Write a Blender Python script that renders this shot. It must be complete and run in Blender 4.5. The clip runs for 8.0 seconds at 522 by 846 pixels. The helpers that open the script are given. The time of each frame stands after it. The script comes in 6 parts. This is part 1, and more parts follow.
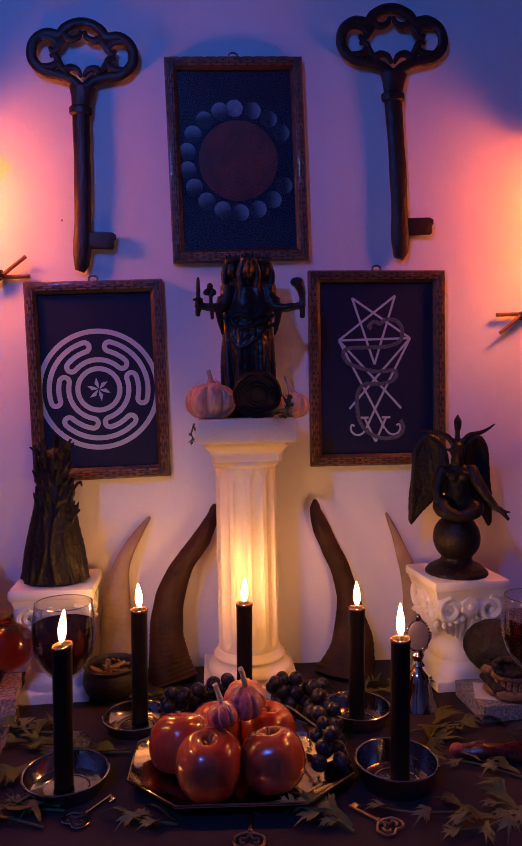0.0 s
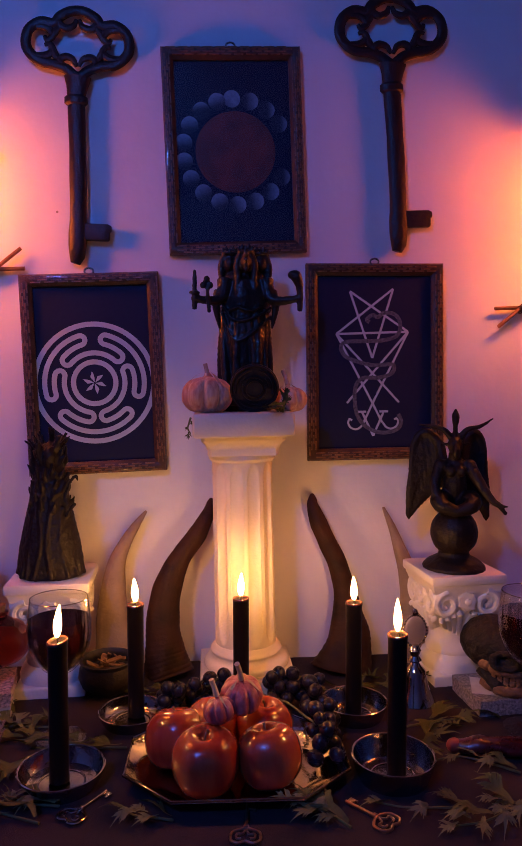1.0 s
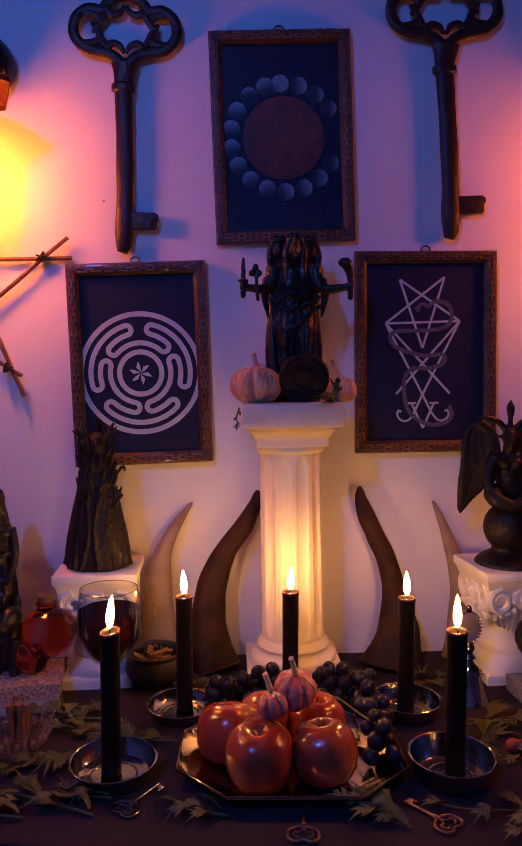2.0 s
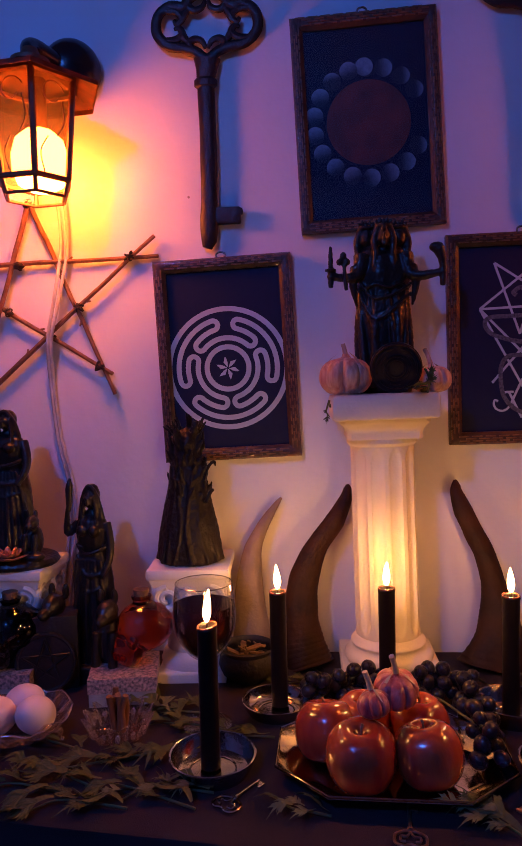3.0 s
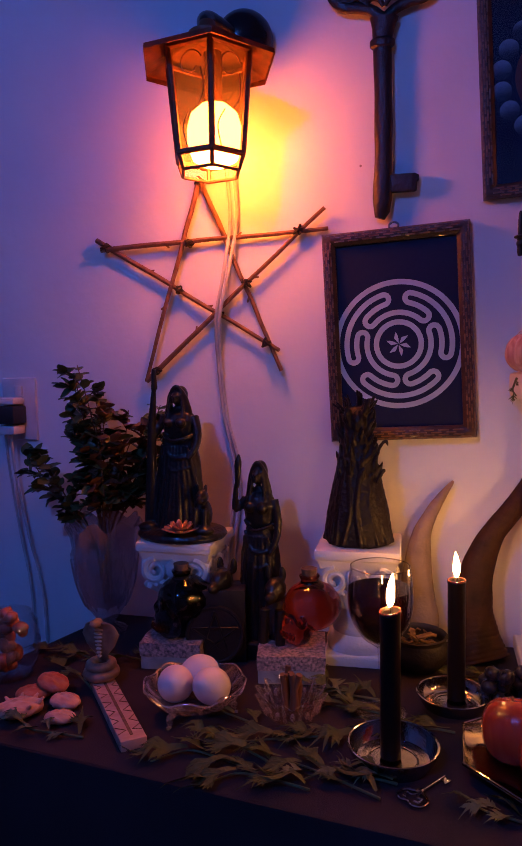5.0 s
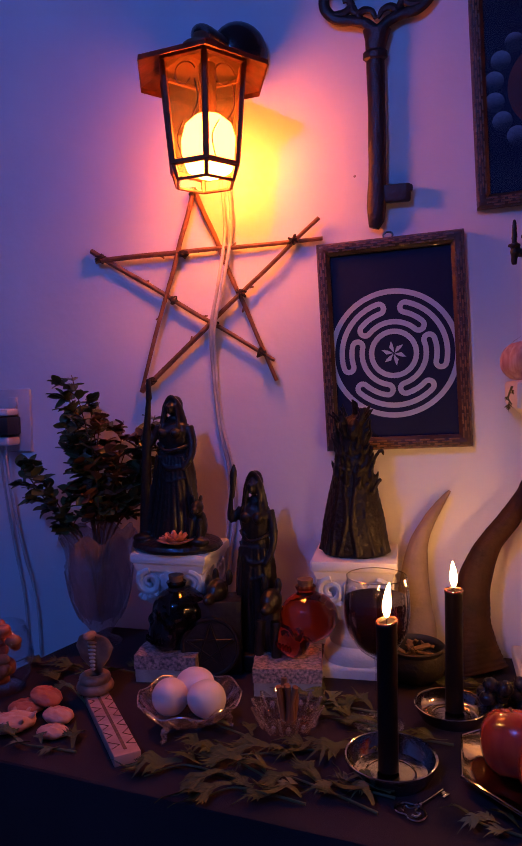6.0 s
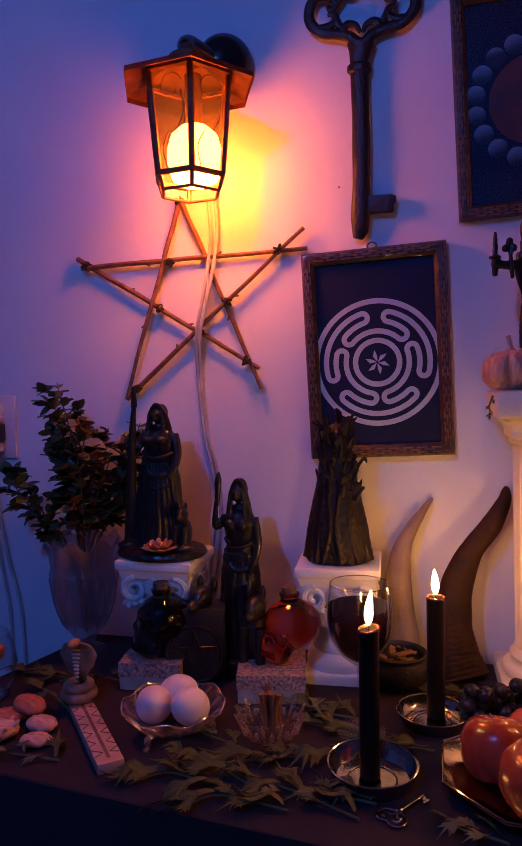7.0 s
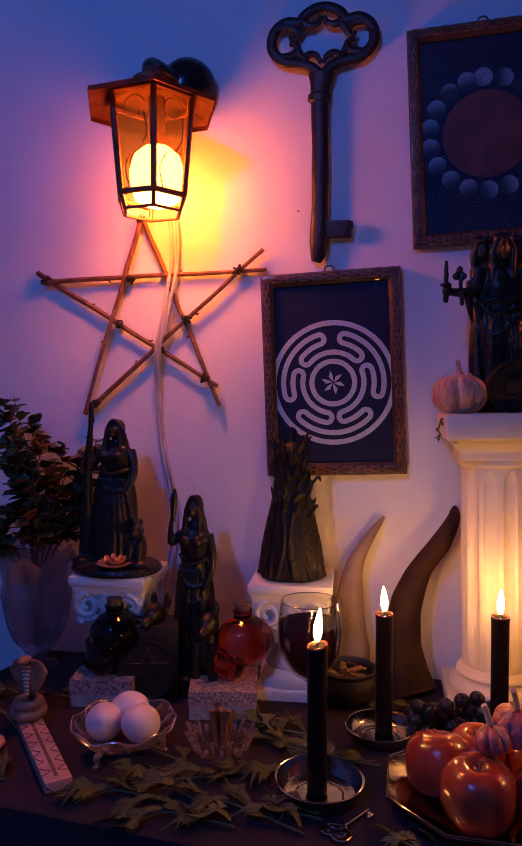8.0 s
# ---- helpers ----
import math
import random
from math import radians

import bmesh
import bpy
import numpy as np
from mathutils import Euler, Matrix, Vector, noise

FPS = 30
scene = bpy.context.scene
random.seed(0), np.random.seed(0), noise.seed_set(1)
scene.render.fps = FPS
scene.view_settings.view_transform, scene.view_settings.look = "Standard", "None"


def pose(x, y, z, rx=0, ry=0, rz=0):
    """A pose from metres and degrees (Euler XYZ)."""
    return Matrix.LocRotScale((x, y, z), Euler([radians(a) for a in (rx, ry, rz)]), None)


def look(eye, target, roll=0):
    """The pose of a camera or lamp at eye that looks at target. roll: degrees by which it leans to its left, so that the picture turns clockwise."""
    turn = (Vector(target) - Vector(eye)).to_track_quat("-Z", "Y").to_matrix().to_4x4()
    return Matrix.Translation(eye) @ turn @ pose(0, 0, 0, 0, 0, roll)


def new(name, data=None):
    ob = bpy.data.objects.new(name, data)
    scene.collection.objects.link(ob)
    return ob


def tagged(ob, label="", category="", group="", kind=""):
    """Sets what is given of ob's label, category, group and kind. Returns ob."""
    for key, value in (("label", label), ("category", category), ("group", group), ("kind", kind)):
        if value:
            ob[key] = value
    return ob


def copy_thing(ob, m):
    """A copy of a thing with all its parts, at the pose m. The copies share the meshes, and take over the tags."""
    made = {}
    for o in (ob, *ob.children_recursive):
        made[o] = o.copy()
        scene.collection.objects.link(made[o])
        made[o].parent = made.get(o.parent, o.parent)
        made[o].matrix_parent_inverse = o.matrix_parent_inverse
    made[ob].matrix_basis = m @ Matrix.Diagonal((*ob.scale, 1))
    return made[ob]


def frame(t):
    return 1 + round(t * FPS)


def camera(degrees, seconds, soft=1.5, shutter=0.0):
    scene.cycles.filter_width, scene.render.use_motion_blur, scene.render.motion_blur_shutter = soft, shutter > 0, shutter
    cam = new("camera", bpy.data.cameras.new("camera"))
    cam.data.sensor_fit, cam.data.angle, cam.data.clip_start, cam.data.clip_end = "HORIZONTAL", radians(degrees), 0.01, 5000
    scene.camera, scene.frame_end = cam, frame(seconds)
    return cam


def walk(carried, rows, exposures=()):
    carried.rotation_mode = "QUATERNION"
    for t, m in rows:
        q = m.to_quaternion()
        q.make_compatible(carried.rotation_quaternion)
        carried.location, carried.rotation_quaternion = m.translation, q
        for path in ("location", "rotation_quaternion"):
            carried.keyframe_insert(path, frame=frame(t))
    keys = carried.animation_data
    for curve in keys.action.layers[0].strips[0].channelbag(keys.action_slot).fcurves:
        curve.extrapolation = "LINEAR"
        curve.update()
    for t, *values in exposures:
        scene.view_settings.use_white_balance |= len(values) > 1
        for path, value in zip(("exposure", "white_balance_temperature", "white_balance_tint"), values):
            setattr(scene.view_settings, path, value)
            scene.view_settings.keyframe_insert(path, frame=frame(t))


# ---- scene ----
cam = camera(42.4, 8.0, soft=0.8)
PATH = [
    (0, (-0.06, -1.258, 1.247), (0.096, 0.735, 1.173), -0.2),
    (0.5, (-0.059, -1.257, 1.249), (0.12, 0.733, 1.167), -0.0),
    (1, (-0.059, -1.251, 1.248), (0.105, 0.74, 1.154), -0.1),
    (1.5, (-0.061, -1.246, 1.246), (0.077, 0.747, 1.143), -0.3),
    (1.7, (-0.072, -1.237, 1.239), (0.051, 0.757, 1.131), -0.1),
    (2.8, (-0.117, -1.221, 1.239), (-0.217, 0.774, 1.137), -1.0),
    (3, (-0.113, -1.213, 1.231), (-0.26, 0.779, 1.12), -1.4),
    (3.5, (-0.141, -1.208, 1.233), (-0.398, 0.773, 1.132), -1.7),
    (4, (-0.164, -1.2, 1.228), (-0.503, 0.766, 1.092), -1.2),
    (4.5, (-0.176, -1.201, 1.229), (-0.583, 0.752, 1.089), -1.4),
    (5, (-0.189, -1.193, 1.223), (-0.705, 0.733, 1.068), -1.1),
    (5.2, (-0.189, -1.187, 1.217), (-0.721, 0.736, 1.086), -1.5),
    (6.5, (-0.184, -1.19, 1.219), (-0.672, 0.746, 1.104), -1.2),
    (7, (-0.181, -1.194, 1.224), (-0.652, 0.747, 1.119), -1.1),
    (7.5, (-0.178, -1.198, 1.227), (-0.609, 0.754, 1.145), -0.5),
    (8, (-0.167, -1.207, 1.233), (-0.531, 0.758, 1.165), -0.0),
]
walk(cam, [(t, look(eye, target, roll)) for t, eye, target, roll in PATH], [(0, 0.10), (1.7, 0.10), (3, 0.07), (4, -0.01), (6.5, 0.0), (8, -0.05)])

# ---- world and lamps: a dark room with one blue ceiling bulb, two lanterns and five candles ----
world = bpy.data.worlds.new("night")
scene.world = world
world.use_nodes = True
world.node_tree.nodes["Background"].inputs[0].default_value = (0.01, 0.015, 0.05, 1)
world.node_tree.nodes["Background"].inputs[1].default_value = 0.05
FLAME_GLOW, LANTERN_GLOW, BLUE_GLOW = 212.0, 122.0, 455.0
BLUE_AT = (-0.75, -1.75, 2.28)


# ---- materials ----
def material(name, base, rough=0.5, metal=0.0, second=None, scale=20.0, amount=0.5, bump=0.15, bump_scale=120.0, coat=0.0, spec=0.5, stretch=(1, 1, 1)):
    """A surface of two colours mixed by noise at a large scale, with fine relief and uneven gloss."""
    m = bpy.data.materials.new(name)
    m.use_nodes = True
    nt = m.node_tree
    b = nt.nodes["Principled BSDF"]
    co = nt.nodes.new("ShaderNodeTexCoord")
    mp = nt.nodes.new("ShaderNodeMapping")
    mp.inputs["Scale"].default_value = stretch
    nt.links.new(co.outputs["Object"], mp.inputs["Vector"])
    n1 = nt.nodes.new("ShaderNodeTexNoise")
    n1.inputs["Scale"].default_value, n1.inputs["Detail"].default_value = scale, 6
    n2 = nt.nodes.new("ShaderNodeTexNoise")
    n2.inputs["Scale"].default_value, n2.inputs["Detail"].default_value = bump_scale, 4
    for n in (n1, n2):
        nt.links.new(mp.outputs[0], n.inputs["Vector"])
    ramp = nt.nodes.new("ShaderNodeValToRGB")
    second = second or tuple(c * 0.7 for c in base)
    ramp.color_ramp.elements[0].position, ramp.color_ramp.elements[1].position = 0.5 - amount / 2.5, 0.5 + amount / 2.5
    ramp.color_ramp.elements[0].color, ramp.color_ramp.elements[1].color = (*second, 1), (*base, 1)
    nt.links.new(n1.outputs[0], ramp.inputs[0])
    nt.links.new(ramp.outputs[0], b.inputs["Base Color"])
    mr = nt.nodes.new("ShaderNodeMapRange")
    mr.inputs["To Min"].default_value, mr.inputs["To Max"].default_value = max(rough - 0.1, 0.02), min(rough + 0.1, 1)
    nt.links.new(n2.outputs[0], mr.inputs["Value"])
    nt.links.new(mr.outputs[0], b.inputs["Roughness"])
    bp = nt.nodes.new("ShaderNodeBump")
    bp.inputs["Strength"].default_value, bp.inputs["Distance"].default_value = bump, 0.004
    nt.links.new(n2.outputs[0], bp.inputs["Height"])
    nt.links.new(bp.outputs[0], b.inputs["Normal"])
    b.inputs["Metallic"].default_value = metal
    b.inputs["Coat Weight"].default_value = coat
    b.inputs["Specular IOR Level"].default_value = spec
    return m


def knocked_paint():
    """White wall paint with sparse small dark chips and faint patches."""
    m = material("wall_paint", (0.80, 0.79, 0.80), 0.6, second=(0.73, 0.72, 0.74), scale=5, bump=0.2, bump_scale=60)
    nt = m.node_tree
    b = nt.nodes["Principled BSDF"]
    base = b.inputs["Base Color"].links[0].from_socket
    co = nt.nodes.new("ShaderNodeTexCoord")
    vo = nt.nodes.new("ShaderNodeTexVoronoi")
    vo.inputs["Scale"].default_value = 5.5
    nt.links.new(co.outputs["Object"], vo.inputs["Vector"])
    cut = nt.nodes.new("ShaderNodeMath")
    cut.operation = "LESS_THAN"
    cut.inputs[1].default_value = 0.012
    nt.links.new(vo.outputs["Distance"], cut.inputs[0])
    mix = nt.nodes.new("ShaderNodeMix")
    mix.data_type = "RGBA"
    mix.inputs["B"].default_value = (0.30, 0.25, 0.23, 1)
    nt.links.new(cut.outputs[0], mix.inputs["Factor"])
    nt.links.new(base, mix.inputs["A"])
    nt.links.new(mix.outputs["Result"], b.inputs["Base Color"])
    return m


def glow(name, colour, strength):
    m = bpy.data.materials.new(name)
    m.use_nodes = True
    nt = m.node_tree
    nt.nodes.remove(nt.nodes["Principled BSDF"])
    e = nt.nodes.new("ShaderNodeEmission")
    e.inputs[0].default_value, e.inputs[1].default_value = (*colour, 1), strength
    nt.links.new(e.outputs[0], nt.nodes["Material Output"].inputs[0])
    return m


def thin_glass(name, tint, gloss=0.12, rough=0.03, frost=0.0):
    """Clear thin glass: see-through with a reflecting face; frost adds a milky share."""
    m = bpy.data.materials.new(name)
    m.use_nodes = True
    nt = m.node_tree
    nt.nodes.remove(nt.nodes["Principled BSDF"])
    tr, gl, mx = nt.nodes.new("ShaderNodeBsdfTransparent"), nt.nodes.new("ShaderNodeBsdfGlossy"), nt.nodes.new("ShaderNodeMixShader")
    lw = nt.nodes.new("ShaderNodeLayerWeight")
    fr = nt.nodes.new("ShaderNodeMath")
    fr.operation = "POWER"
    fr.inputs[1].default_value = 4.0
    nt.links.new(lw.outputs["Facing"], fr.inputs[0])
    ad = nt.nodes.new("ShaderNodeMath")
    ad.operation, ad.use_clamp = "ADD", True
    ad.inputs[1].default_value = gloss
    nt.links.new(fr.outputs[0], ad.inputs[0])
    tr.inputs[0].default_value, gl.inputs["Roughness"].default_value = (*tint, 1), rough
    nt.links.new(ad.outputs[0], mx.inputs[0])
    nt.links.new(tr.outputs[0], mx.inputs[1])
    nt.links.new(gl.outputs[0], mx.inputs[2])
    last = mx
    if frost:
        tl, m2 = nt.nodes.new("ShaderNodeBsdfTranslucent"), nt.nodes.new("ShaderNodeMixShader")
        tl.inputs[0].default_value = (*tint, 1)
        m2.inputs[0].default_value = frost
        nt.links.new(mx.outputs[0], m2.inputs[1])
        nt.links.new(tl.outputs[0], m2.inputs[2])
        last = m2
    nt.links.new(last.outputs[0], nt.nodes["Material Output"].inputs[0])
    return m


def solid_glass(name, tint, rough=0.02):
    m = bpy.data.materials.new(name)
    m.use_nodes = True
    b = m.node_tree.nodes["Principled BSDF"]
    b.inputs["Base Color"].default_value = (*tint, 1)
    b.inputs["Transmission Weight"].default_value, b.inputs["Roughness"].default_value, b.inputs["IOR"].default_value = 1, rough, 1.47
    return m


PAINT = knocked_paint()
ROOM_PAINT = material("room_paint", (0.36, 0.34, 0.34), 0.7, scale=5)
CEIL = material("ceiling_paint", (0.38, 0.36, 0.36), 0.8, scale=4)
BOARDS = material("floor_wood", (0.16, 0.09, 0.05), 0.5, second=(0.09, 0.05, 0.03), scale=6, stretch=(1, 12, 1))
CLOTH = material("black_cloth", (0.044, 0.027, 0.032), 0.9, second=(0.028, 0.019, 0.023), scale=9, bump=0.5, bump_scale=900, spec=0.2)
PLASTER = material("white_plaster", (0.80, 0.77, 0.72), 0.55, second=(0.70, 0.66, 0.60), scale=14, bump=0.2, bump_scale=160)
# White plaster yellowed for the column: candlelight put into its colour.
CANDLE_PLASTER = material("candle_tinted_plaster", (0.80, 0.73, 0.58), 0.5, second=(0.70, 0.62, 0.47), scale=14, bump=0.2, bump_scale=160)
IRON = material("dark_iron", (0.036, 0.022, 0.021), 0.42, 0.35, second=(0.016, 0.011, 0.012), scale=25, bump=0.5, bump_scale=110)
FRAME_WOOD = material("carved_wood", (0.085, 0.036, 0.016), 0.38, second=(0.028, 0.012, 0.008), scale=40, bump=0.4, bump_scale=260, coat=0.2)
CARVING = material("gold_brown_carving", (0.26, 0.12, 0.045), 0.35, second=(0.07, 0.03, 0.014), scale=60, bump=0.3, bump_scale=300, coat=0.3)
PRINT = material("navy_print", (0.008, 0.013, 0.050), 0.6, second=(0.006, 0.010, 0.040), scale=8, bump=0.05, spec=0.25)
SILVER_INK = material("grey_ink", (0.46, 0.53, 0.62), 0.6, second=(0.38, 0.45, 0.54), scale=30, bump=0.05)
SNAKE_INK = material("dim_ink", (0.13, 0.14, 0.18), 0.6, second=(0.03, 0.03, 0.05), scale=300, bump=0.05)
MOON_RED = material("red_moon_ink", (0.33, 0.050, 0.034), 0.6, second=(0.13, 0.022, 0.022), scale=30, bump=0.05)


def moon_print(name, start, end):
    """Printed moon: grey craters fading into the navy ground across the disc."""
    m = material(name, (0.38, 0.43, 0.53), 0.6, second=(0.17, 0.20, 0.28), scale=90, bump=0.03)
    nt = m.node_tree
    b = nt.nodes["Principled BSDF"]
    base = b.inputs["Base Color"].links[0].from_socket
    co, sep = nt.nodes.new("ShaderNodeTexCoord"), nt.nodes.new("ShaderNodeSeparateXYZ")
    fade, mix = nt.nodes.new("ShaderNodeMapRange"), nt.nodes.new("ShaderNodeMix")
    fade.interpolation_type = "SMOOTHSTEP"
    fade.inputs["From Min"].default_value, fade.inputs["From Max"].default_value = start, end
    mix.data_type = "RGBA"
    mix.inputs["A"].default_value = (0.014, 0.017, 0.045, 1)
    nt.links.new(co.outputs["Object"], sep.inputs[0])
    nt.links.new(sep.outputs["X"], fade.inputs["Value"])
    nt.links.new(fade.outputs[0], mix.inputs["Factor"])
    nt.links.new(base, mix.inputs["B"])
    nt.links.new(mix.outputs["Result"], b.inputs["Base Color"])
    return m


MOON_FULL = moon_print("full_moon_ink", -0.030, 0.004)
MOON_GREY = moon_print("half_moon_ink", -0.011, 0.0165)
MOON_THIN = moon_print("thin_moon_ink", 0.0, 0.019)
WAX = material("black_wax", (0.0035, 0.002, 0.004), 0.45, second=(0.006, 0.003, 0.005), scale=18, bump=0.3, bump_scale=60, spec=0.22)
# Reddish colour stands in for flame light glowing through the candle tops.
RIM_GLOW = material("glow_tinted_wax_rim", (0.20, 0.050, 0.035), 0.25, second=(0.08, 0.02, 0.02), scale=60, coat=0.4)
WICK = material("wick", (0.02, 0.015, 0.012), 0.9)
STEEL = material("steel", (0.48, 0.46, 0.46), 0.15, 1.0, second=(0.30, 0.28, 0.29), scale=30, bump=0.06, bump_scale=200)
SILVER = material("tarnished_silver", (0.54, 0.46, 0.42), 0.10, 1.0, second=(0.36, 0.29, 0.26), scale=25, bump=0.05)
SATIN_SILVER = material("satin_silver", (0.55, 0.45, 0.42), 0.42, 0.6, second=(0.40, 0.32, 0.30), scale=25, bump=0.08)
BRONZE = material("dark_bronze", (0.020, 0.014, 0.012), 0.36, 0.25, second=(0.011, 0.008, 0.008), scale=40, bump=0.25, bump_scale=140, coat=0.15)
DARK_RESIN = material("dark_resin", (0.011, 0.0055, 0.005), 0.5, 0.0, spec=0.3, second=(0.008, 0.004, 0.004), scale=40, bump=0.4, bump_scale=160)
HORN_DARK = material("dark_horn", (0.062, 0.021, 0.010), 0.62, spec=0.2, second=(0.012, 0.005, 0.004), scale=14, bump=0.5, bump_scale=70, coat=0.0)
HORN_PALE = material("pale_horn", (0.33, 0.23, 0.16), 0.5, second=(0.18, 0.12, 0.085), scale=16, bump=0.4, bump_scale=120)
TWIG = material("twig", (0.26, 0.11, 0.05), 0.6, second=(0.12, 0.05, 0.025), scale=60, bump=0.5, bump_scale=200)
TWINE = material("dark_twine", (0.035, 0.02, 0.014), 0.9, scale=120, bump=0.6, bump_scale=500)
# Rust, pushed redder to include the orange light bounced off the wall.
LANTERN_METAL = material("rusty_orange_lit_metal", (0.26, 0.085, 0.038), 0.5, 0.3, second=(0.07, 0.028, 0.018), scale=30, bump=0.3)
BLACK_METAL = material("black_enamel", (0.012, 0.012, 0.016), 0.22, 0.2, scale=20, bump=0.05)
CABLE_WHITE = material("cable_plastic", (0.62, 0.58, 0.56), 0.5, scale=30, bump=0.05)
PLASTIC = material("switch_plastic", (0.72, 0.72, 0.74), 0.4, scale=12, bump=0.03)
FLAME = glow("flame", (1.0, 0.43, 0.11), FLAME_GLOW)
BULB = glow("amber_bulb", (1.0, 0.205, 0.028), LANTERN_GLOW)
BLUE_BULB = glow("blue_bulb", (0.045, 0.195, 1.0), BLUE_GLOW)
PANE = thin_glass("lantern_glass", (0.98, 0.88, 0.72), 0.03, 0.10, frost=0.02)
AMBER_PANE = thin_glass("amber_glass", (0.40, 0.295, 0.19), 0.03, 0.15, frost=0.03)
# Outward panes tinted darker so less lantern light falls on the wall there.
DIM_OUTER_PANE = thin_glass("dim_outer_amber_glass", (0.26, 0.165, 0.095), 0.03, 0.15, frost=0.03)
PICTURE_GLASS = thin_glass("picture_glass", (0.97, 0.98, 1.0), 0.05, 0.04)


# ---- shape helpers ----
def part(name, bm, mat, parent=None, label="", smooth=True):
    """Links a bmesh as one mesh object under a thing or under a part."""
    me = bpy.data.meshes.new(name)
    bmesh.ops.recalc_face_normals(bm, faces=bm.faces)
    bm.to_mesh(me)
    bm.free()
    if smooth:
        for p in me.polygons:
            p.use_smooth = True
        me.set_sharp_from_angle(angle=radians(38))
    me.materials.append(mat)
    ob = new(name, me)
    if parent is not None:
        ob.parent = parent
    if label:
        ob["label"] = label
    return ob


def thing(name, m, label, category, group=""):
    ob = new(name)
    ob.empty_display_size = 0.02
    ob.matrix_world = m if isinstance(m, Matrix) else pose(*m)
    return tagged(ob, label, category, group)


def box(bm, cx, cy, cz, sx, sy, sz, bevel=0.0, m=None):
    made = bmesh.ops.create_cube(bm, size=1, matrix=(m or Matrix()) @ Matrix.Translation((cx, cy, cz)) @ Matrix.Diagonal((sx, sy, sz, 1)))
    if bevel:
        edges = list({e for v in made["verts"] for e in v.link_edges})
        bmesh.ops.bevel(bm, geom=edges, offset=bevel, segments=2, profile=0.5, affect="EDGES")
    return bm


def lathe(bm, profile, seg=40, m=None, lobes=0, depth=0.0):
    """Turns (radius, z) pairs round z. lobes and depth flute the round."""
    m = m or Matrix()
    rings = []
    for r, z in profile:
        if r < 1e-5:
            rings.append([bm.verts.new(m @ Vector((0, 0, z)))])
            continue
        ring = []
        for i in range(seg):
            a = 2 * math.pi * i / seg
            k = r * (1 - depth * (0.5 - 0.5 * math.cos(lobes * a))) if lobes else r
            ring.append(bm.verts.new(m @ Vector((k * math.cos(a), k * math.sin(a), z))))
        rings.append(ring)
    for a, b in zip(rings, rings[1:]):
        for i in range(seg):
            j = (i + 1) % seg
            if len(a) == 1 and len(b) > 1:
                bm.faces.new((a[0], b[j], b[i]))
            elif len(b) == 1 and len(a) > 1:
                bm.faces.new((a[i], a[j], b[0]))
            elif len(a) > 1:
                bm.faces.new((a[i], a[j], b[j], b[i]))
    for ring, turn in ((rings[0], -1), (rings[-1], 1)):
        if len(ring) > 1:
            bm.faces.new(ring[::turn])
    return bm


def spline(points, steps=8, closed=False):
    """Catmull-Rom through the points."""
    pts = [Vector(p) for p in points]
    n, out = len(pts), []
    for i in range(n if closed else n - 1):
        p = [pts[(i + k) % n] if closed else pts[min(max(i + k, 0), n - 1)] for k in (-1, 0, 1, 2)]
        for s in range(steps):
            t = s / steps
            out.append(0.5 * (2 * p[1] + (p[2] - p[0]) * t + (2 * p[0] - 5 * p[1] + 4 * p[2] - p[3]) * t * t + (3 * p[1] - p[0] - 3 * p[2] + p[3]) * t ** 3))
    if not closed:
        out.append(pts[-1])
    return out


def tube(bm, points, radii, seg=10, closed=False, flat=1.0, ripple=0.0, ripples=0, up=(0, -1, 0)):
    """Sweeps a round (or flattened along up) along points; radii: one number or one for each point."""
    pts = [Vector(p) for p in points]
    n = len(pts)
    if not hasattr(radii, "__len__"):
        radii = [radii] * n
    elif len(radii) != n:
        radii = list(np.interp(np.linspace(0, 1, n), np.linspace(0, 1, len(radii)), radii))
    rings = []
    for i, p in enumerate(pts):
        a, b = (pts[i - 1], pts[(i + 1) % n]) if closed else (pts[max(i - 1, 0)], pts[min(i + 1, n - 1)])
        d = (b - a).normalized()
        u = Vector(up)
        if abs(d.dot(u)) > 0.95:
            u = Vector((1, 0, 0))
        s = d.cross(u).normalized()
        u = s.cross(d).normalized()
        r = radii[i] * (1 + ripple * math.sin(ripples * 2 * math.pi * i / n))
        rings.append([bm.verts.new(p + s * (r * math.cos(2 * math.pi * k / seg)) + u * (r * flat * math.sin(2 * math.pi * k / seg))) for k in range(seg)])
    for a, b in zip(rings, rings[1:] + ([rings[0]] if closed else [])):
        for k in range(seg):
            bm.faces.new((a[k], a[(k + 1) % seg], b[(k + 1) % seg], b[k]))
    if not closed:
        bm.faces.new(rings[0][::-1])
        bm.faces.new(rings[-1])
    return bm


def blob(bm, c, r, m=None, seg=16):
    """An ellipsoid at c with radii r."""
    r = r if hasattr(r, "__len__") else (r, r, r)
    bmesh.ops.create_uvsphere(bm, u_segments=seg, v_segments=seg // 2 + 2, radius=1, matrix=Matrix.Translation(c) @ (m or Matrix()) @ Matrix.Diagonal((*r, 1)))
    return bm


